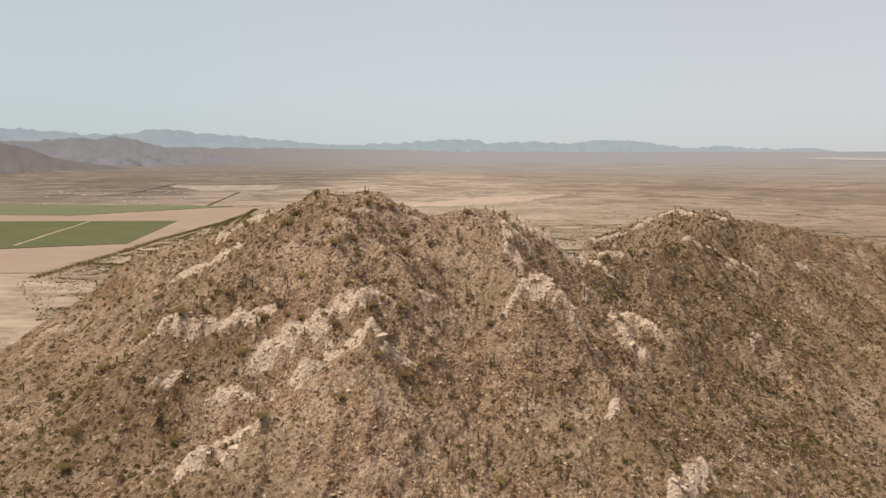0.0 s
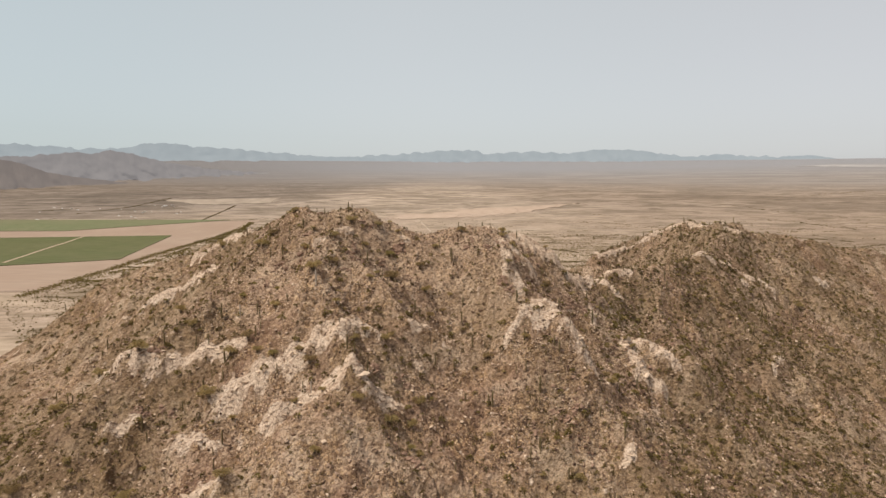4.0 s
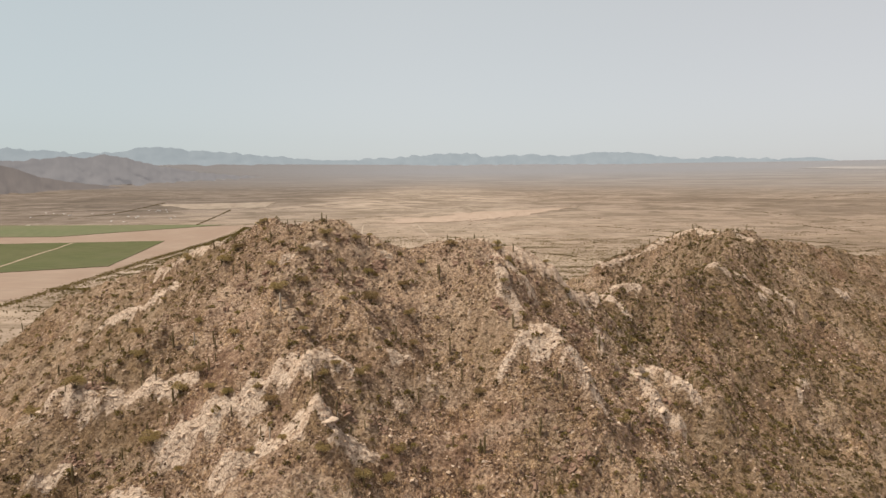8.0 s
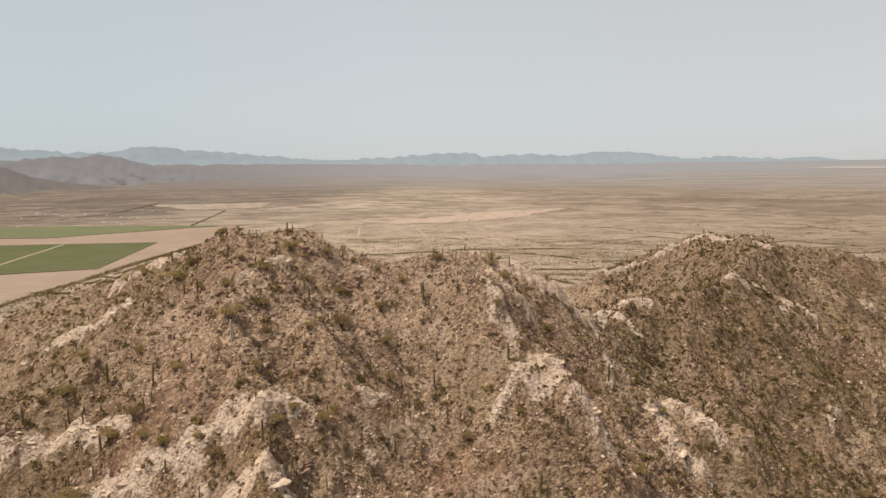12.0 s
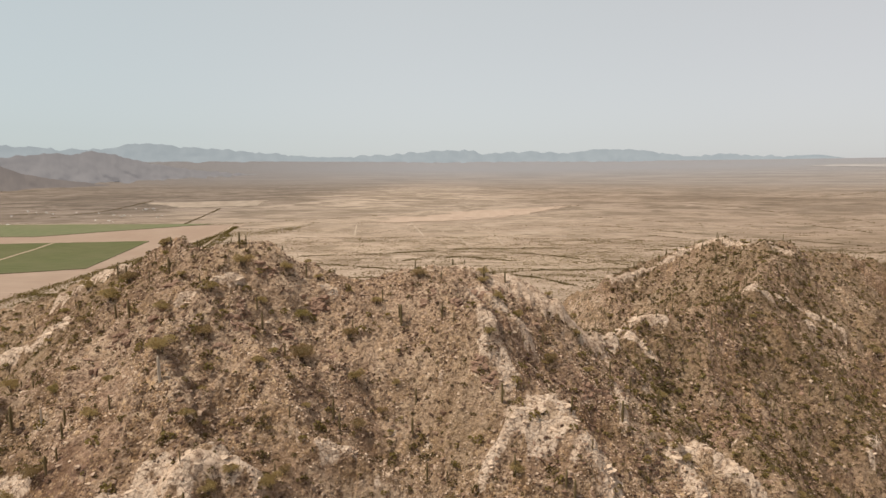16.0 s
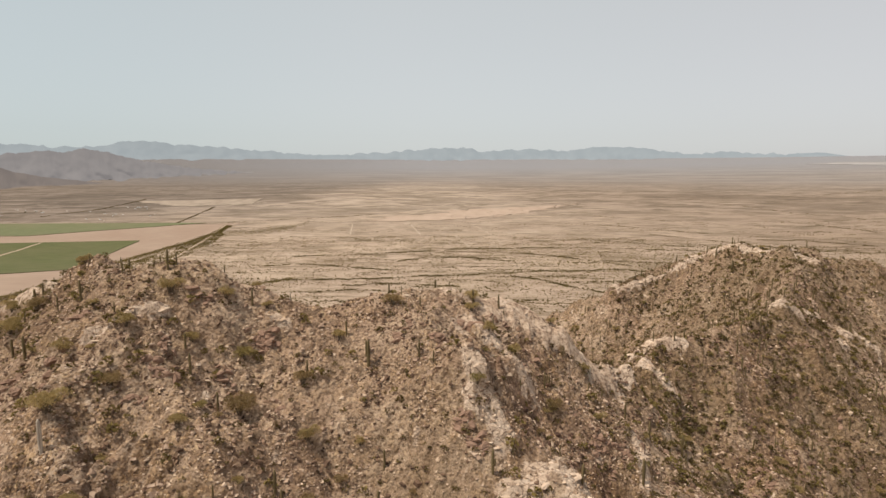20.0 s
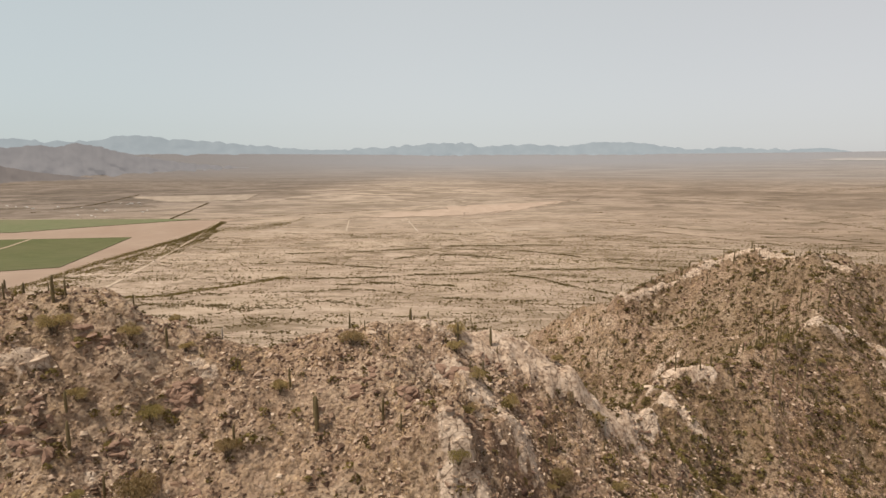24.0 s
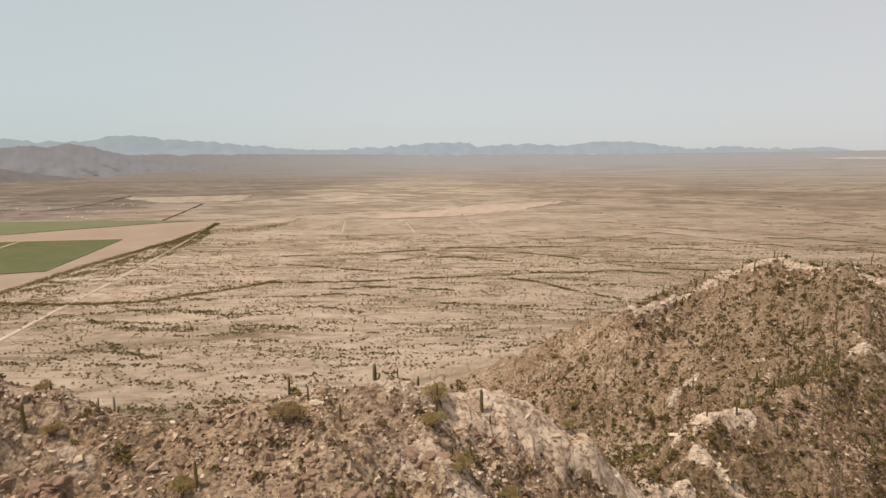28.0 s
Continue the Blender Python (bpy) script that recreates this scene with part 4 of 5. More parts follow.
stuff("maroon_rubble", scattered([block(k, 0.65) for k in range(80, 90)], at[:12500], rng, 0.35, 1.7, 2.2, (0.4, 1.0), 0.6, -0.02), DARK_ROCK, "patches of dark maroon rock rubble on the eastern slopes", "stones")
at, rng = on_hill(60000, 112, 150.0, (-130, 130, 405, 505), clump=(12, 3.2), weight=lambda x, y: 1 - 0.6 * paleness(x, y))
stuff("broken_rock", scattered([block(k, 0.65) for k in range(44, 54)], at[:13000], rng, 0.2, 1.0, 2.2, (0.4, 1.0), 0.6, -0.02), BROWN_ROCK, "small angular brown rocks along the summit crest", "stones")
at, rng = on_hill(110000, 102, 20.0, (-330, 480, 235, 830), weight=lambda x, y: 0.14 + 0.8 * paleness(x, y))
stuff("pale_stones", scattered([block(k, 0.6) for k in range(12, 20)], at[:34000], rng, 0.3, 1.5, 2.4, (0.4, 0.9), 0.5, -0.02), PALE_ROCK, "scattered pale granite blocks on the slope", "stones")
at, rng = on_hill(70000, 115, 150.0, (-150, 150, 370, 510), clump=(16, 2.5))
stuff("pale_pebbles", scattered([block(k, 0.7) for k in range(60, 68)], at[:23000], rng, 0.18, 0.85, 2.2, (0.5, 1.0), 0.5, -0.02), PALE_ROCK, "small pale stones strewn over the summit slopes", "stones")
at, rng = on_hill(95000, 103, weight=lambda x, y: (0.2 + 0.75 * growth(x, y)) * (1 - 0.8 * paleness(x, y)))
stuff("desert_scrub", scattered([dome(k, 30, 0.25) for k in range(6)], at[:18000], rng, 0.8, 2.6, 1.5, (0.7, 1.05)), LEAF_BROWN, "dry brown scrub dotted over the hill", "shrubs")
at, rng = on_hill(150000, 114, 10.0, (-260, 640, 250, 960), weight=lambda x, y: (0.35 + 0.6 * growth(x, y)) * (1 - 0.7 * paleness(x, y)))
stuff("slope_brush", scattered([dome(k, 26, 0.3) for k in range(70, 75)], at[40000:41100], rng, 1.6, 3.4, 1.8, (0.65, 0.95)), LEAF_OLIVE, "rounded olive bushes dotted over the hill", "shrubs")
stuff("low_brush", scattered([dome(k, 11, 0.4) for k in range(50, 56)], at[:40000], rng, 0.4, 1.3, 1.3, (0.7, 1.1)), LEAF_BROWN, "low dark bursage dotted over the hill", "shrubs")
at, rng = on_hill(32000, 104, weight=lambda x, y: (0.1 + 0.8 * growth(x + 40, y - 25)) * (1 - 0.8 * paleness(x, y)))
stuff("olive_scrub", scattered([dome(k, 34, 0.24) for k in range(6, 12)], at[:6500], rng, 1.0, 3.1, 1.4, (0.75, 1.15)), LEAF_OLIVE, "olive green desert bushes on the slopes", "shrubs")
at, rng = on_hill(9000, 113, 60.0, (100, 350, 470, 830), clump=(22, 2.0))
stuff("olive_scrub", scattered([dome(k, 30, 0.26) for k in range(42, 46)], at[:1500], rng, 1.2, 2.8, 1.4, (0.75, 1.1)), LEAF_BROWN, "rounded dark brush on the eastern slopes", "shrubs")
# greener brush in the gully between the summits and the eastern hill, and at its mouth
rng = np.random.default_rng(107)
p = np.stack([rng.normal(148, 38, 1400), rng.normal(620, 80, 1400)], 1)
p = p[land(p[:, 0], p[:, 1]) < 212]
stuff("gully_brush", scattered([dome(k, 26, 0.27) for k in range(30, 34)], np.column_stack([p, land(*p.T)]), rng, 0.8, 2.6, 1.6, (0.8, 1.2)), LEAF_GREEN, "green brush filling the gully", "shrubs")

# creosote flats
x, y, rng = in_view(44000, 105, 420, 1500)
stuff("creosote_flats", scattered([dome(k, 9, 0.46) for k in range(12, 17)], on_plain(x, y, 0.0), rng, 0.6, 3.2, 2.6, (0.6, 1.0)), LEAF_PLAIN, "creosote bushes dotted over the sandy plain", "shrubs")
x, y, rng = in_view(72000, 108, 1500, 2900)
stuff("creosote_flats", scattered([dome(k, 4, 0.7) for k in range(12, 17)], on_plain(x, y, 0.0), rng, 0.9, 3.2, 2.0, (0.6, 1.0)), LEAF_PLAIN, "creosote bushes on the farther plain", "shrubs")
rng = np.random.default_rng(109)
p = np.stack([rng.normal(560, 260, 7500), rng.normal(2080, 340, 7500)], 1)
stuff("green_flats", scattered([dome(k, 5, 0.6) for k in range(34, 38)], on_plain(*p.T, 0.0), rng, 0.9, 2.6, 1.5, (0.6, 1.0)), LEAF_GREEN, "greener brush on the damp flats", "shrubs")

# lines of shrubs and small trees along the dry washes
THICK = [[(-1060, 1650), (-950, 1640), (-790, 1625), (-620, 1660), (-550, 1740), (-460, 1820), (-400, 1900)], [(-1050, 2210), (-950, 2320), (-1000, 2790)], [(-1040, 2850), (-1090, 3120), (-1020, 3240), (-920, 3350), (-800, 3590)]]
WEST = [[(-590, 1770), (-510, 1830), (-430, 1880), (-290, 1890), (-150, 1900), (-10, 1940)], [(-550, 1670), (-430, 1680), (-300, 1700), (-200, 1730), (-90, 1700), (0, 1660)], [(-550, 2130), (-460, 2180), (-340, 2150), (-230, 2080), (-80, 2030), (50, 2010)],
        [(-510, 2360), (-310, 2390), (-120, 2460), (90, 2560)], [(-120, 2230), (-30, 2330), (90, 2340), (200, 2280), (270, 2230)], [(-670, 1480), (-610, 1440), (-550, 1410), (-460, 1390), (-400, 1410), (-310, 1430), (-200, 1410), (-100, 1390)],
        [(-670, 1330), (-620, 1330), (-570, 1310), (-530, 1330), (-490, 1280), (-390, 1230)], [(-160, 1830), (-70, 1810), (80, 1760)], [(-600, 1620), (-540, 1570), (-370, 1510)], [(-1310, 3880), (-990, 4160), (-660, 4390), (-450, 4650)],
        [(-1600, 3860), (-2030, 5590)], [(-3310, 4750), (-3190, 5140)], [(-2820, 4410), (-2910, 5360), (-3490, 7300)]]
EAST = [[(-10, 1940), (110, 1960), (240, 1980), (350, 2020), (420, 2020), (560, 2050), (710, 2000)], [(0, 1660), (70, 1620), (140, 1600), (260, 1580), (390, 1590)], [(90, 2560), (320, 2590), (540, 2600), (760, 2580), (950, 2510), (1210, 2440)],
        [(300, 2450), (410, 2380), (500, 2300), (590, 2170), (680, 2110), (860, 2040)], [(240, 1940), (320, 1870), (370, 1790), (470, 1660)], [(780, 3720), (1020, 3640), (1180, 3450), (1350, 3170), (1510, 3040), (1700, 2890)],
        [(1130, 4440), (1330, 4190), (1470, 3970), (1820, 3620), (1980, 3520)], [(1060, 3120), (1150, 3010), (1240, 2860), (1420, 2580)], [(1480, 2890), (1690, 2830), (1840, 2640)], [(2840, 6070), (2830, 5430), (2710, 4730), (2930, 4550), (2760, 3860)],
        [(2240, 3680), (2280, 3220)], [(600, 2910), (790, 2840), (930, 2690), (1080, 2620)], [(4460, 8080), (5490, 8660), (8240, 11110)]]
WASHES = THICK + WEST + EAST
rng = np.random.default_rng(106)
TRACED = len(WASHES)
for n in range(230):  # short, faint runnels between them
    y0 = 1000 + 3000 * rng.uniform(0, 1) ** 1.4
    x0, length = rng.uniform(-0.75, 0.7) * y0, rng.uniform(120, 520)
    xs = np.linspace(x0, x0 + length, 9)
    ys = y0 + rng.uniform(-0.25, 0.2) * (xs - x0) + 95 * perlin(xs / 260, 0 * xs + 0.37 * n, 80)
    WASHES.append(list(zip(xs, ys)))
places, thicket = [], []
for n, line in enumerate(WASHES):
    p = np.array(line)
    cut = np.concatenate([[0], np.cumsum(np.hypot(*np.diff(p, axis=0).T))])
    gap = (0.4, 0.8, 0.3)[n] if n < 3 else (1.0 if p[0][1] < 1700 else 0.42) if n < TRACED else 1.7
    s = rng.uniform(0, cut[-1], int(cut[-1] / (gap * max(1, (p[0][1] / 2400) ** 3))))
    if n > 2:  # the brush comes and goes along a wash
        s = s[rng.uniform(0, 1, len(s)) < np.clip(0.5 + 1.7 * perlin(s / 75, 0 * s + 1.7 * n, 97), 0.08, 1)]
    wide = (8.0, 14.0, 30.0)[n] if n < 3 else 5.0 if n < TRACED else 4.5
    deep = np.array([0.6, 4.5]) if n == 2 else np.array([1.0, 1.0])
    wander = np.stack([0 * s, 10 * perlin(s / 50, 0 * s + n, 90) + 22 * perlin(s / 210, 0 * s + n, 91) * (n > 2)], 1)
    (thicket if n < 3 else places).append(np.stack([np.interp(s, cut, p[:, 0]), np.interp(s, cut, p[:, 1])], 1) + rng.normal(0, wide, (len(s), 2)) * deep + wander)
places, thicket = np.concatenate(places), np.concatenate(thicket)
places = places[(ridge_height(places[:, 0], places[:, 1]) < 35) & ~in_fields(*places.T)]
stuff("wash_trees", scattered([dome(k, 5, 0.6) for k in range(20, 25)], on_plain(*places.T, 0.0), rng, 1.3, 3.6, 1.6, (0.7, 1.0)), LEAF_WASH, "mesquite and palo verde along the dry washes", "trees")
stuff("wash_thicket", scattered([dome(k, 6, 0.6) for k in range(38, 42)], on_plain(*thicket.T, 0.0), rng, 1.3, 3.4, 1.5, (0.7, 1.0)), LEAF_OLIVE, "thick mesquite brush along the wash beside the road", "trees")
# a hedge of shrubs along the edge of the fields
s = rng.uniform(1430, 3680, 8000)
edge = np.stack([np.interp(s, [1430, 1750, 2200, 2790, 3270, 3680], [-1030, -1040, -1080, -1085, -1130, -1215]), s], 1) + rng.normal(0, 1, (8000, 2)) * np.array([11, 10])
s = rng.uniform(1500, 3250, 11000)
strip = np.stack([np.interp(s, [1430, 1750, 2200, 2790, 3270], [-1010, -1010, -1030, -1060, -1120]) + rng.uniform(0, 1, 11000) ** 1.6 * np.interp(s, [1500, 1850, 2300, 3250], [190, 130, 140, 40]), s], 1)
strip = strip[rng.uniform(0, 1, 11000) < np.clip(0.5 + 2.2 * fractal(strip[:, 0] / 60, strip[:, 1] / 120, 3, 98), 0.05, 1)]
strip = strip[np.abs(strip[:, 0] - np.interp(strip[:, 1], [1350, 1560, 1870, 2530, 2840, 3680], [-740, -784, -840, -975, -1040, -1240])) > 9]  # the road stays clear
edge = np.concatenate([edge, strip])
stuff("field_edge_shrubs", scattered([dome(k, 7, 0.55) for k in range(25, 29)], on_plain(*edge.T, 0.0), rng, 1.1, 2.9, 1.6, (0.7, 1.0)), LEAF_OLIVE, "dark shrubs along the field edge", "shrubs")


# ---- things on the hill ----
def part(name, mesh, parent, label=""):
    ob = new(name, mesh)
    ob.parent = parent
    return tagged(ob, label) if label else ob


def tube(points, radii, sides=12, rib=0.0, cap=True):
    """A round column along points, its skin pleated by rib, with closed ends."""
    p = np.array(points, float)
    way = np.gradient(p, axis=0)
    way /= np.linalg.norm(way, axis=1)[:, None]
    verts = []
    for at, w, r in zip(p, way, radii):
        u = np.cross(w, (0.31, 0.95, 0.05))
        u /= np.linalg.norm(u)
        v = np.cross(w, u)
        for k in range(sides):
            a, q = 2 * math.pi * k / sides, r * (1 - rib * (k % 2))
            verts.append(at + q * (math.cos(a) * u + math.sin(a) * v))
    n = len(p)
    faces = [[i * sides + k, i * sides + (k + 1) % sides, (i + 1) * sides + (k + 1) % sides, (i + 1) * sides + k] for i in range(n - 1) for k in range(sides)]
    verts += [p[0], p[-1]]
    for k in range(0, sides, 2):
        a, b, c = k, (k + 1) % sides, (k + 2) % sides
        faces.append([n * sides, c, b, a])
        faces.append([n * sides + 1, (n - 1) * sides + a, (n - 1) * sides + b, (n - 1) * sides + c])
    return np.array(verts), np.array(faces)


def column(height, radius, lean=0.0, seed=0, sides=16):
    rng = np.random.default_rng(seed)
    h = np.array([-0.4, 0.0, 0.15, 0.35, 0.6, 0.8, 0.9, 0.96, 1.0]) * height
    r = radius * np.array([0.8, 0.82, 0.95, 1.02, 1.0, 0.92, 0.78, 0.5, 0.15])
    bow = lean * (h / height) ** 2
    return tube(np.stack([bow + rng.normal(0, 0.01, 9), rng.normal(0, 0.01, 9), h], 1), r, sides, 0.14)


def arm(reach, low, high, radius, turn):
    """An arm that leaves the trunk, bends and stands up."""
    c, s = math.cos(turn), math.sin(turn)
    path = [(0, low), (0.5 * reach, low + 0.02), (0.85 * reach, low + 0.12 * reach + 0.1), (reach, low + 0.5 * reach + 0.2), (reach * 1.02, (low + high) / 2 + 0.3), (reach, high - 0.25), (reach * 0.98, high)]
    return tube([(d * c, d * s, z) for d, z in path], radius * np.array([0.75, 0.8, 0.95, 1, 1, 0.8, 0.2]), 12, 0.14)


def cactus(kind, seed):
    """A saguaro on its own base: a pleated trunk with no, one or two arms, or a bleached dead one."""
    rng = np.random.default_rng(seed)
    root = new("saguaro")
    mat = DEAD_CACTUS if kind == "dead" else CACTUS
    part("trunk", mesh_of("trunk", *column(5.0, 0.3, rng.uniform(-0.15, 0.15), seed), mat), root)
    for n in range({"plain": 0, "one": 1, "two": 2, "dead": 0}[kind]):
        low = rng.uniform(1.7, 2.6)
        part("arm", mesh_of("arm", *arm(rng.uniform(0.5, 0.75), low, low + rng.uniform(0.9, 2.0), 0.18, rng.uniform(0, 6.28)), mat), root)
    label = {"plain": "tall dark green saguaro cactus without arms", "one": "dark green saguaro cactus with one raised arm",
             "two": "dark green saguaro cactus with two raised arms", "dead": "bleached dead saguaro trunk standing on the slope"}[kind]
    return tagged(root, label, "cactus", "saguaros on the hill")


def organ_pipe(seed):
    rng = np.random.default_rng(seed)
    root = new("organ_pipe_cactus")
    for n in range(9):
        a, r = rng.uniform(0, 6.28), rng.uniform(0.2, 1.2)
        h = rng.uniform(2.0, 4.2)
        out = [(0.25 * r * math.cos(a), 0.25 * r * math.sin(a), -0.3), (r * math.cos(a), r * math.sin(a), 0.5), (1.1 * r * math.cos(a), 1.1 * r * math.sin(a), 0.5 * h + 0.3),
               (1.15 * r * math.cos(a), 1.15 * r * math.sin(a), h - 0.2), (1.15 * r * math.cos(a), 1.15 * r * math.sin(a), h)]
        part("stem", mesh_of("stem", *tube(out, [0.08, 0.11, 0.13, 0.11, 0.03], 10, 0.1), CACTUS), root)
    return tagged(root, "clump of upright green cactus stems on the slope", "cactus", "organ pipe cacti on the hill")


def bush(seed, mat, label, twigs=290):
    """A bush of crooked stems, each under its own loose lobe of fine twigs, about two metres across."""
    rng = np.random.default_rng(seed)
    root = new("desert_bush")
    lobes = []
    for n in range(7):
        a, r, top = 0.9 * n + rng.uniform(-0.3, 0.3), rng.uniform(0.25, 0.62) if n else 0.05, rng.uniform(0.45, 0.8)
        tip = (r * math.cos(a + 0.3), r * math.sin(a + 0.3), top)
        part("stem", mesh_of("stem", *tube([(0.05 * math.cos(a), 0.05 * math.sin(a), -0.25), (0.4 * r * math.cos(a), 0.4 * r * math.sin(a), 0.45 * top), tip], [0.05, 0.035, 0.012], 6), BARK), root)
        v, f = dome(seed * 9 + n, twigs, 0.12, 1.4, 0.36)
        lobes.append(((v - [0, 0, 0.45]) * rng.uniform(0.4, 0.6) * np.array([1, 1, rng.uniform(0.8, 1.1)]) + tip, f))
    v, f = joined(lobes)
    part("crown", mesh_of("crown", v, f, mat, False), root)
    return tagged(root, label, "bush", "bushes on the hill")


def stand(x, y, turn=0.0, size=1.0, sink=0.1):
    """A pose on the ground."""
    return Matrix.LocRotScale((x, y, float(land(x, y)) - sink), Euler((0, 0, turn)), (size, size, size))


def planted(models, weights, spots, rng, low, high, sink=0.1):
    used = set()
    for x, y, *size in spots:
        k = rng.choice(len(models), p=weights)
        s = size[0] if size else low + (high - low) * rng.uniform() ** 1.5
        m = stand(x, y, rng.uniform(0, 6.28), s, sink)
        if k in used:
            made = copy_thing(models[k], Matrix.LocRotScale(m.translation, m.to_quaternion(), None))
            made.scale = (s, s, s)
        else:
            models[k].matrix_basis = m
            used.add(k)


rng = np.random.default_rng(201)
spots, _ = on_hill(3600, 202, 60.0, (-230, 350, 320, 800), (60, 2.0))
picked = [(float(a), float(b)) for a, b, _ in spots[:275]]
# those that stand out on the crests
picked += [(15, 454, 0.92), (27, 448, 0.8), (38, 462, 0.55), (64, 486, 0.85), (-4, 462, 0.6), (-22, 452, 0.9), (-26, 453, 0.5), (-8, 458, 0.55), (-76, 437, 0.9), (-62, 452, 1.0),
           (-98, 455, 0.9), (-104, 452, 0.7), (-44, 446, 0.8), (-10, 425, 1.05), (-48, 420, 1.1), (52, 470, 0.6), (208, 776, 1.1), (230, 790, 1.0), (262, 792, 0.9)]
picked += [(20, 450, 0.65), (-32, 439, 1.18), (9, 431, 1.17), (-118, 452, 1.63), (-153, 507, 1.27), (-73, 425, 0.85), (-101, 421, 1.64), (-71, 383, 1.9), (10, 429, 1.9), (-143, 381, 1.36), (-143, 379, 1.02), (-160, 346, 1.9), (-86, 349, 1.17), (-65, 338, 1.25), (-88, 381, 1.09), (-104, 379, 1.27), (-63, 367, 1.17), (-132, 393, 1.9), (-265, 496, 1.9), (32, 355, 1.9), (30, 356, 1.45), (16, 400, 1.58), (17, 409, 1.29), (-10, 390, 1.38), (22, 384, 1.37), (69, 371, 1.33), (72, 370, 0.89), (105, 427, 1.9), (137, 471, 1.9), (0, 370, 1.32), (104, 344, 1.18), (11, 373, 1.19), (59, 358, 1.9), (17, 358, 1.16)]
saguaros = [cactus("plain", 1), cactus("plain", 2), cactus("one", 3), cactus("two", 4), cactus("dead", 5), cactus("plain", 6), cactus("one", 7)]
planted(saguaros, [0.26, 0.24, 0.12, 0.06, 0.08, 0.16, 0.08], picked, rng, 0.65, 1.6)
spots, _ = on_hill(900, 203, 60.0, (60, 330, 420, 720), (50, 2.0))
planted([organ_pipe(11), organ_pipe(12)], [0.5, 0.5], [(float(a), float(b)) for a, b, _ in spots[:26]], rng, 0.7, 1.2)
spots, far_rng = on_hill(2600, 204, 40.0, (-420, 520, 240, 860), (60, 1.5))
stuff("far_saguaros", scattered([column(5.0, 0.3, 0.1, 3, 6), column(5.0, 0.3, -0.1, 4, 6)], spots[:700], far_rng, 0.7, 1.6, 1.4, (0.9, 1.1)), CACTUS, "saguaro cacti dotted over the farther slopes", "cacti", True)

spots, far_rng = on_hill(900, 207, 90.0, (130, 350, 540, 820), (60, 1.2))
stuff("far_saguaros", scattered([column(5.0, 0.3, 0.1, 5, 6), column(5.0, 0.3, -0.1, 6, 6)], spots[:330], far_rng, 0.8, 1.7, 1.3, (0.9, 1.1)), CACTUS, "saguaro cacti standing over the eastern hill", "cacti", True)

bushes = [bush(21, BUSH_GREEN, "green palo verde bush on the rocky slope"), bush(22, BUSH_OLIVE, "rounded olive desert bush on the slope"),
          bush(23, BUSH_OLIVE, "rounded olive desert bush on the slope"), bush(24, BUSH_BROWN, "dry brown bush on the rocky slope")]
# the large ones that stand out: on the summits, on the western spurs, and lower down
SUMMIT_BUSHES = [(-57, 431, 4.1), (-40, 436, 3.3), (-85, 416, 3.4), (-65, 406, 3.5), (-75, 392, 5.1), (-47, 423, 2.6), (-32, 428, 3.6), (-11, 423, 3.4), (-29, 413, 5.1), (-41, 396, 2.8), (-7, 410, 3.7), (-1, 436, 3.1), (-178, 520, 4.4), (-115, 449, 3.6), (-120, 441, 4.4), (-66, 419, 3.2), (9, 413, 2.0), (47, 460, 3.1), (52, 441, 2.6), (46, 410, 2.5), (17, 445, 3.5), (94, 446, 2.9), (93, 466, 2.3), (67, 418, 1.6), (-27, 439, 2.0), (-33, 447, 1.9), (46, 451, 2.8)]
SPUR_BUSHES = [(62, 446, 2.9), (147, 749, 5.1), (159, 881, 4.8), (166, 788, 4.0), (194, 754, 3.8), (-125, 352, 5.1), (-68, 350, 3.9), (-173, 373, 5.1), (-118, 368, 4.4), (-100, 360, 3.4), (-90, 356, 2.9), (-108, 369, 3.4), (-75, 354, 2.5), (-44, 355, 3.0), (-28, 363, 3.9), (-58, 333, 2.7), (-38, 320, 3.5), (-22, 323, 4.1), (-95, 381, 3.4), (-147, 387, 3.7), (-196, 478, 4.9), (-205, 385, 4.5), (31, 376, 3.3)]
SLOPE_BUSHES = [(-8, 344, 3.7), (-12, 332, 3.7), (105, 376, 3.7), (53, 376, 2.9), (-4, 393, 3.0), (-96, 292, 4.1), (-217, 323, 4.4), (-211, 302, 4.9), (-247, 404, 5.1), (-155, 316, 4.7), (-55, 298, 3.0), (75, 325, 3.4), (31, 289, 3.6), (-121, 402, 2.9), (-127, 454, 4.3), (274, 470, 4.4), (377, 643, 5.1)]
picked = [(a, b, 1.2 * r) for a, b, r in SUMMIT_BUSHES + SPUR_BUSHES + SLOPE_BUSHES]
spots, _ = on_hill(3600, 205, 60.0, (-200, 300, 310, 640), (45, 2.4))
more, _ = on_hill(900, 206, 90.0, (150, 400, 560, 830), (50, 1.6))
taken = np.array([p[:2] for p in picked])
for a, b, _ in np.concatenate([spots[:190], more[:70]]):
    if np.hypot(*(taken - (a, b)).T).min() > 7:
        picked.append((float(a), float(b)))
planted(bushes, [0.12, 0.4, 0.3, 0.18], picked, rng, 1.7, 3.6)

BLOCKS = [mesh_of("boulder", *stone(300 + k, 3, 0.75), PALE_ROCK, False) for k in range(8)]
DARK_BLOCKS = [mesh_of("boulder", *stone(330 + k, 3, 0.8), DARK_ROCK, False) for k in range(8)]


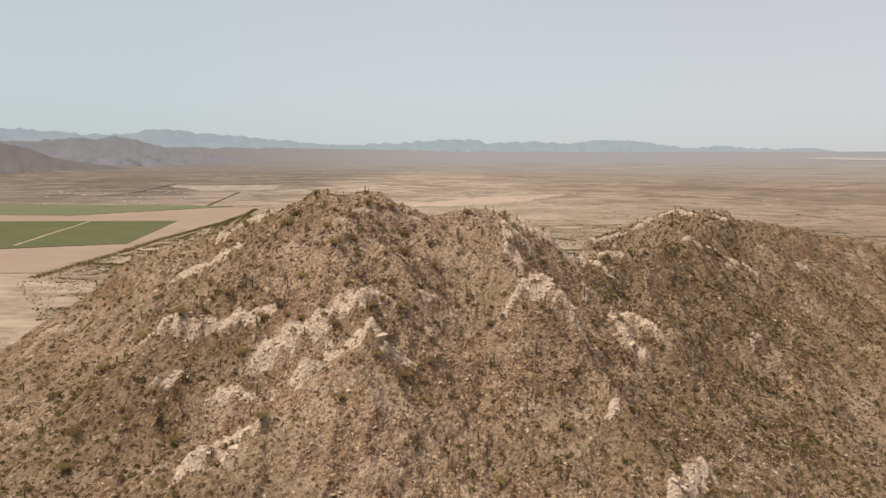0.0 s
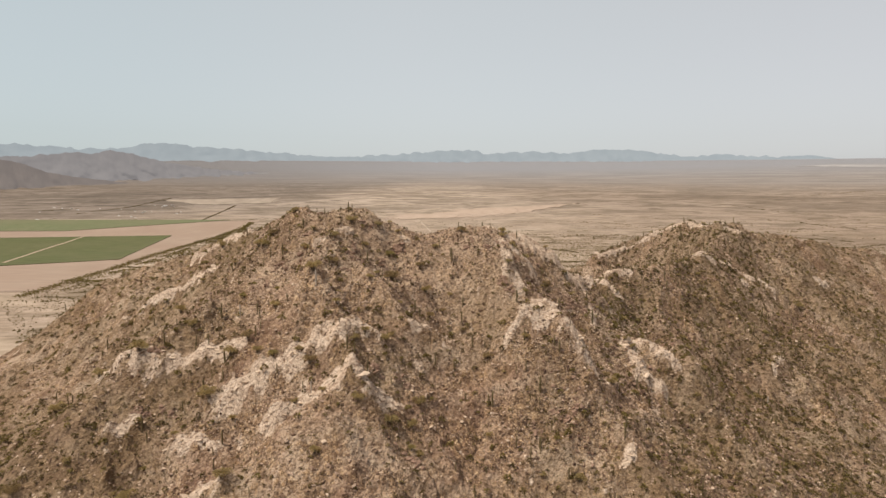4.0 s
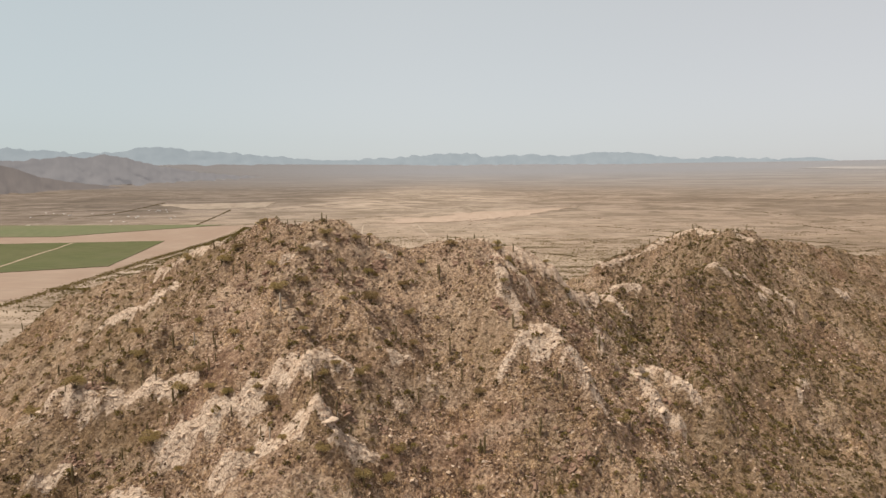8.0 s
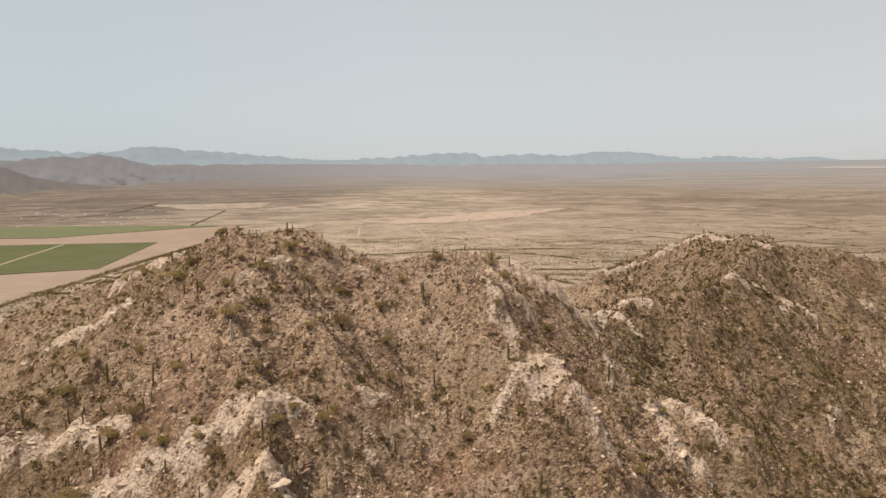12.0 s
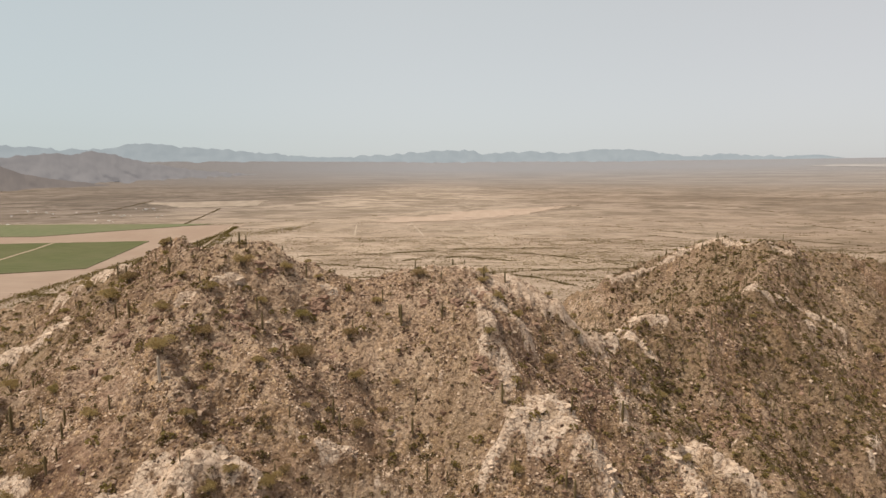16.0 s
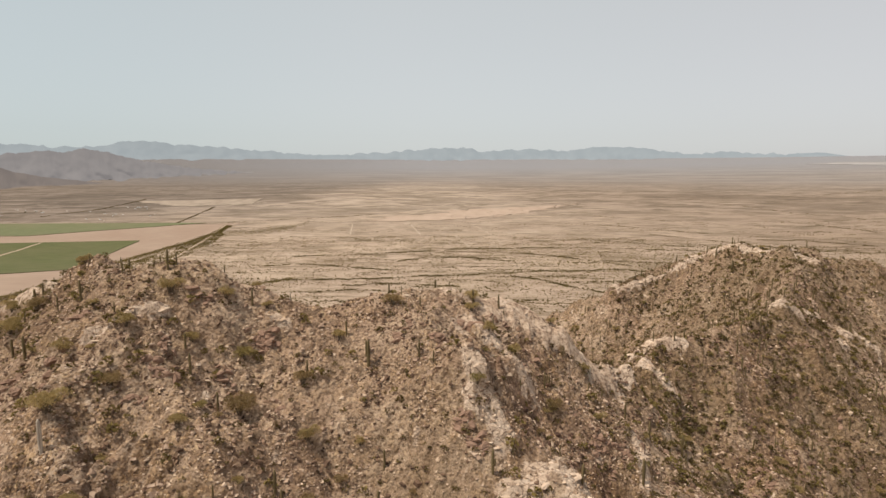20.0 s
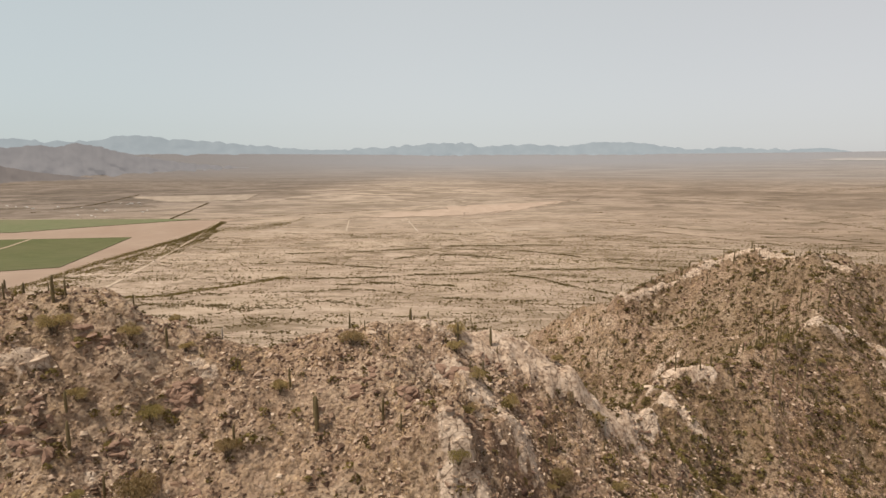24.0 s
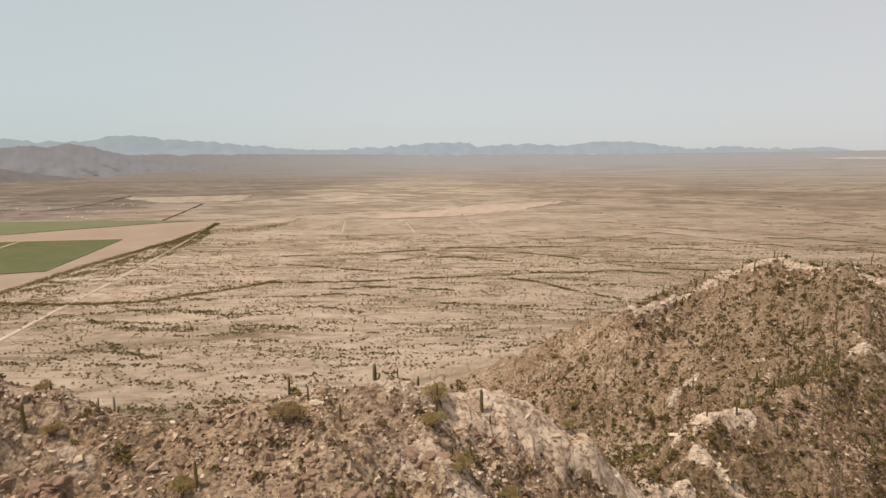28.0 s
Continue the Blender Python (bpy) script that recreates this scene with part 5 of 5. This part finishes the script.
def outcrop(points, size, count, blocks, label, rng, sunk=0.12, tall=(0.45, 0.9)):
    p = np.array(points, float)
    cut = np.concatenate([[0], np.cumsum(np.hypot(*np.diff(p, axis=0).T))])
    mid = p.mean(0)
    root = new("rock_outcrop")
    root.location = (mid[0], mid[1], float(land(*mid)))
    along = math.atan2(*(p[-1] - p[0])[::-1])
    for s in np.sort(rng.uniform(0, cut[-1], count)):
        x, y = np.interp(s, cut, p[:, 0]) + rng.normal(0, size * 0.35), np.interp(s, cut, p[:, 1]) + rng.normal(0, size * 0.35)
        k = size * rng.uniform(0.45, 1.15)
        ob = part("boulder", blocks[rng.integers(len(blocks))], root)
        ob.location = Vector((x, y, float(land(x, y)) - sunk * k)) - root.location
        ob.rotation_euler = (rng.normal(0, 0.25), rng.normal(0, 0.25), along + rng.normal(0, 0.5))
        ob.scale = (k * rng.uniform(1.2, 2.3), k * rng.uniform(0.7, 1.1), k * rng.uniform(*tall))
    return tagged(root, label, "rock", "rock ribs on the hill")


def slab_rock(points, wide, high, seed):
    """A smooth whaleback of solid granite along map points, lying into the slope, with rounded ends and a few steps and joints."""
    p = np.array(points, float)
    cut = np.concatenate([[0], np.cumsum(np.hypot(*np.diff(p, axis=0).T))])
    rows, cols = max(14, int(cut[-1] / 0.8)), 17
    s, u = np.meshgrid(np.linspace(0, 1, rows), np.linspace(-1, 1, cols), indexing="ij")
    mid = np.stack([np.interp(s * cut[-1], cut, p[:, k]) for k in (0, 1)], -1)
    way = np.gradient(np.stack([np.interp(np.linspace(0, cut[-1], rows), cut, p[:, k]) for k in (0, 1)], -1), axis=0)
    way = way / np.hypot(*way.T)[:, None]
    side = np.stack([-way[:, 1], way[:, 0]], -1)[:, None]
    ends = np.clip(4.5 * np.minimum(s, 1 - s), 0, 1) ** 0.5
    girth = wide * (0.25 + 0.75 * ends) * (1 + 0.8 * perlin(s * cut[-1] / 4, 3.7 * np.sign(u) + seed, 33))
    flat = mid + side * (u * girth)[..., None]
    x, y = flat[..., 0], flat[..., 1]
    bed = land(x, y)
    for _ in range(6):  # solid rock spans the small hollows under it
        bed[1:-1, 1:-1] = 0.5 * bed[1:-1, 1:-1] + 0.125 * (bed[:-2, 1:-1] + bed[2:, 1:-1] + bed[1:-1, :-2] + bed[1:-1, 2:])
    crown = np.clip(1 - np.abs(u) ** 2.6, 0, 1) ** 0.7
    steps = 0.3 * np.round(2.2 * perlin(x / 3.6, y / 3.6, seed)) + 0.3 * perlin(x / 1.9, y / 1.9, seed + 5) + 0.8 * perlin(x / 9, y / 9, seed + 9)
    z = bed - 0.5 + (high * (0.35 + 0.65 * ends) + 0.5) * crown + steps * crown * ends
    verts = np.stack([x, y, z], -1).reshape(-1, 3)
    centre = Vector((p[:, 0].mean(), p[:, 1].mean(), float(bed.mean())))
    ob = new("granite_slab", mesh_of("granite_slab", verts - np.array(centre), grid_faces(rows, cols), SLAB_ROCK, False))
    ob.location = centre
    return tagged(ob, "smooth pale granite slab breaking out of the slope", "rock", "granite slabs on the hill")


for n, (points, wide, high) in enumerate([([(48, 460), (58, 465), (69, 467), (81, 467)], 7.0, 1.9), ([(79, 467), (90, 471), (100, 476), (110, 482)], 5.5, 1.2),
                                         ([(-60, 330), (-48, 332), (-38, 331)], 4.0, 0.9), ([(-60, 356), (-49, 359), (-40, 361)], 3.6, 0.8), ([(144, 543), (152, 545), (164, 546)], 4.5, 1.2)]):
    slab_rock(points, wide, high, 500 + 3 * n)
rng = np.random.default_rng(301)
for points, size, count, _ in RIBS:
    outcrop(points, size, max(5, int(count * 0.6)), BLOCKS, "rib of pale weathered granite blocks on the slope", rng, 0.2)
BIG_CRAGS = [(-149, 355, 7.5), (-164, 353, 4.3), (-165, 375, 5.2), (178, 485, 7.7), (70, 351, 8.8), (-17, 351, 5.6), (96, 436, 9), (-51, 416, 7.2), (-85, 427, 5.0), (-27, 433, 5.7), (-26, 434, 4.7), (-100, 415, 6.1), (-13, 313, 9), (-254, 335, 9), (34, 430, 3.8), (56, 458, 3.8), (254, 584, 9), (45, 400, 3.9)]
CRAGS = [(-48, 432), (-27, 434), (-52, 412), (-35, 419), (45, 445), (-56, 404), (91, 433), (43, 404), (177, 477), (182, 491), (77, 351), (-164, 354), (-33, 349), (-18, 349), (22, 434), (33, 428)]
for a, b in CRAGS:
    turn = rng.uniform(-0.6, 0.6)
    outcrop([(a - 4 * math.cos(turn), b - 4 * math.sin(turn)), (a + 4 * math.cos(turn), b + 4 * math.sin(turn))], rng.uniform(2.0, 3.2), 13, DARK_BLOCKS, "crag of dark maroon broken rock on the slope", rng, 0.2, (0.7, 1.25))
for a, b, wide in BIG_CRAGS:
    turn = rng.uniform(-0.5, 0.5)
    outcrop([(a - 0.8 * wide * math.cos(turn), b - 0.8 * wide * math.sin(turn)), (a + 0.8 * wide * math.cos(turn), b + 0.8 * wide * math.sin(turn))], rng.uniform(2.2, 3.2), int(6 + 1.6 * wide), DARK_BLOCKS, "crag of dark maroon broken rock on the slope", rng, 0.2, (0.7, 1.25))
BROWN_BLOCKS = [mesh_of("boulder", *stone(360 + k, 3, 0.8), BROWN_ROCK, False) for k in range(6)]
spots, _ = on_hill(700, 303, 110.0, (160, 345, 560, 800), (40, 2.2))
for a, b, _ in spots[:22]:
    turn = rng.uniform(0, 6.28)
    run = rng.uniform(4, 11)
    outcrop([(a, b), (a + run * math.cos(turn), b + run * math.sin(turn))], rng.uniform(2.0, 3.6), int(rng.integers(6, 12)), BROWN_BLOCKS, "crag of brown broken rock on the eastern hill", rng)
spots, _ = on_hill(900, 302, 70.0, (-200, 260, 310, 580), (40, 2.2))
for a, b, _ in spots[:24]:
    turn = rng.uniform(0, 6.28)
    run = rng.uniform(3, 9)
    outcrop([(a, b), (a + run * math.cos(turn), b + run * math.sin(turn))], rng.uniform(2.0, 3.6), int(rng.integers(4, 9)), DARK_BLOCKS, "crag of dark maroon broken rock on the slope", rng, 0.2, (0.7, 1.25))
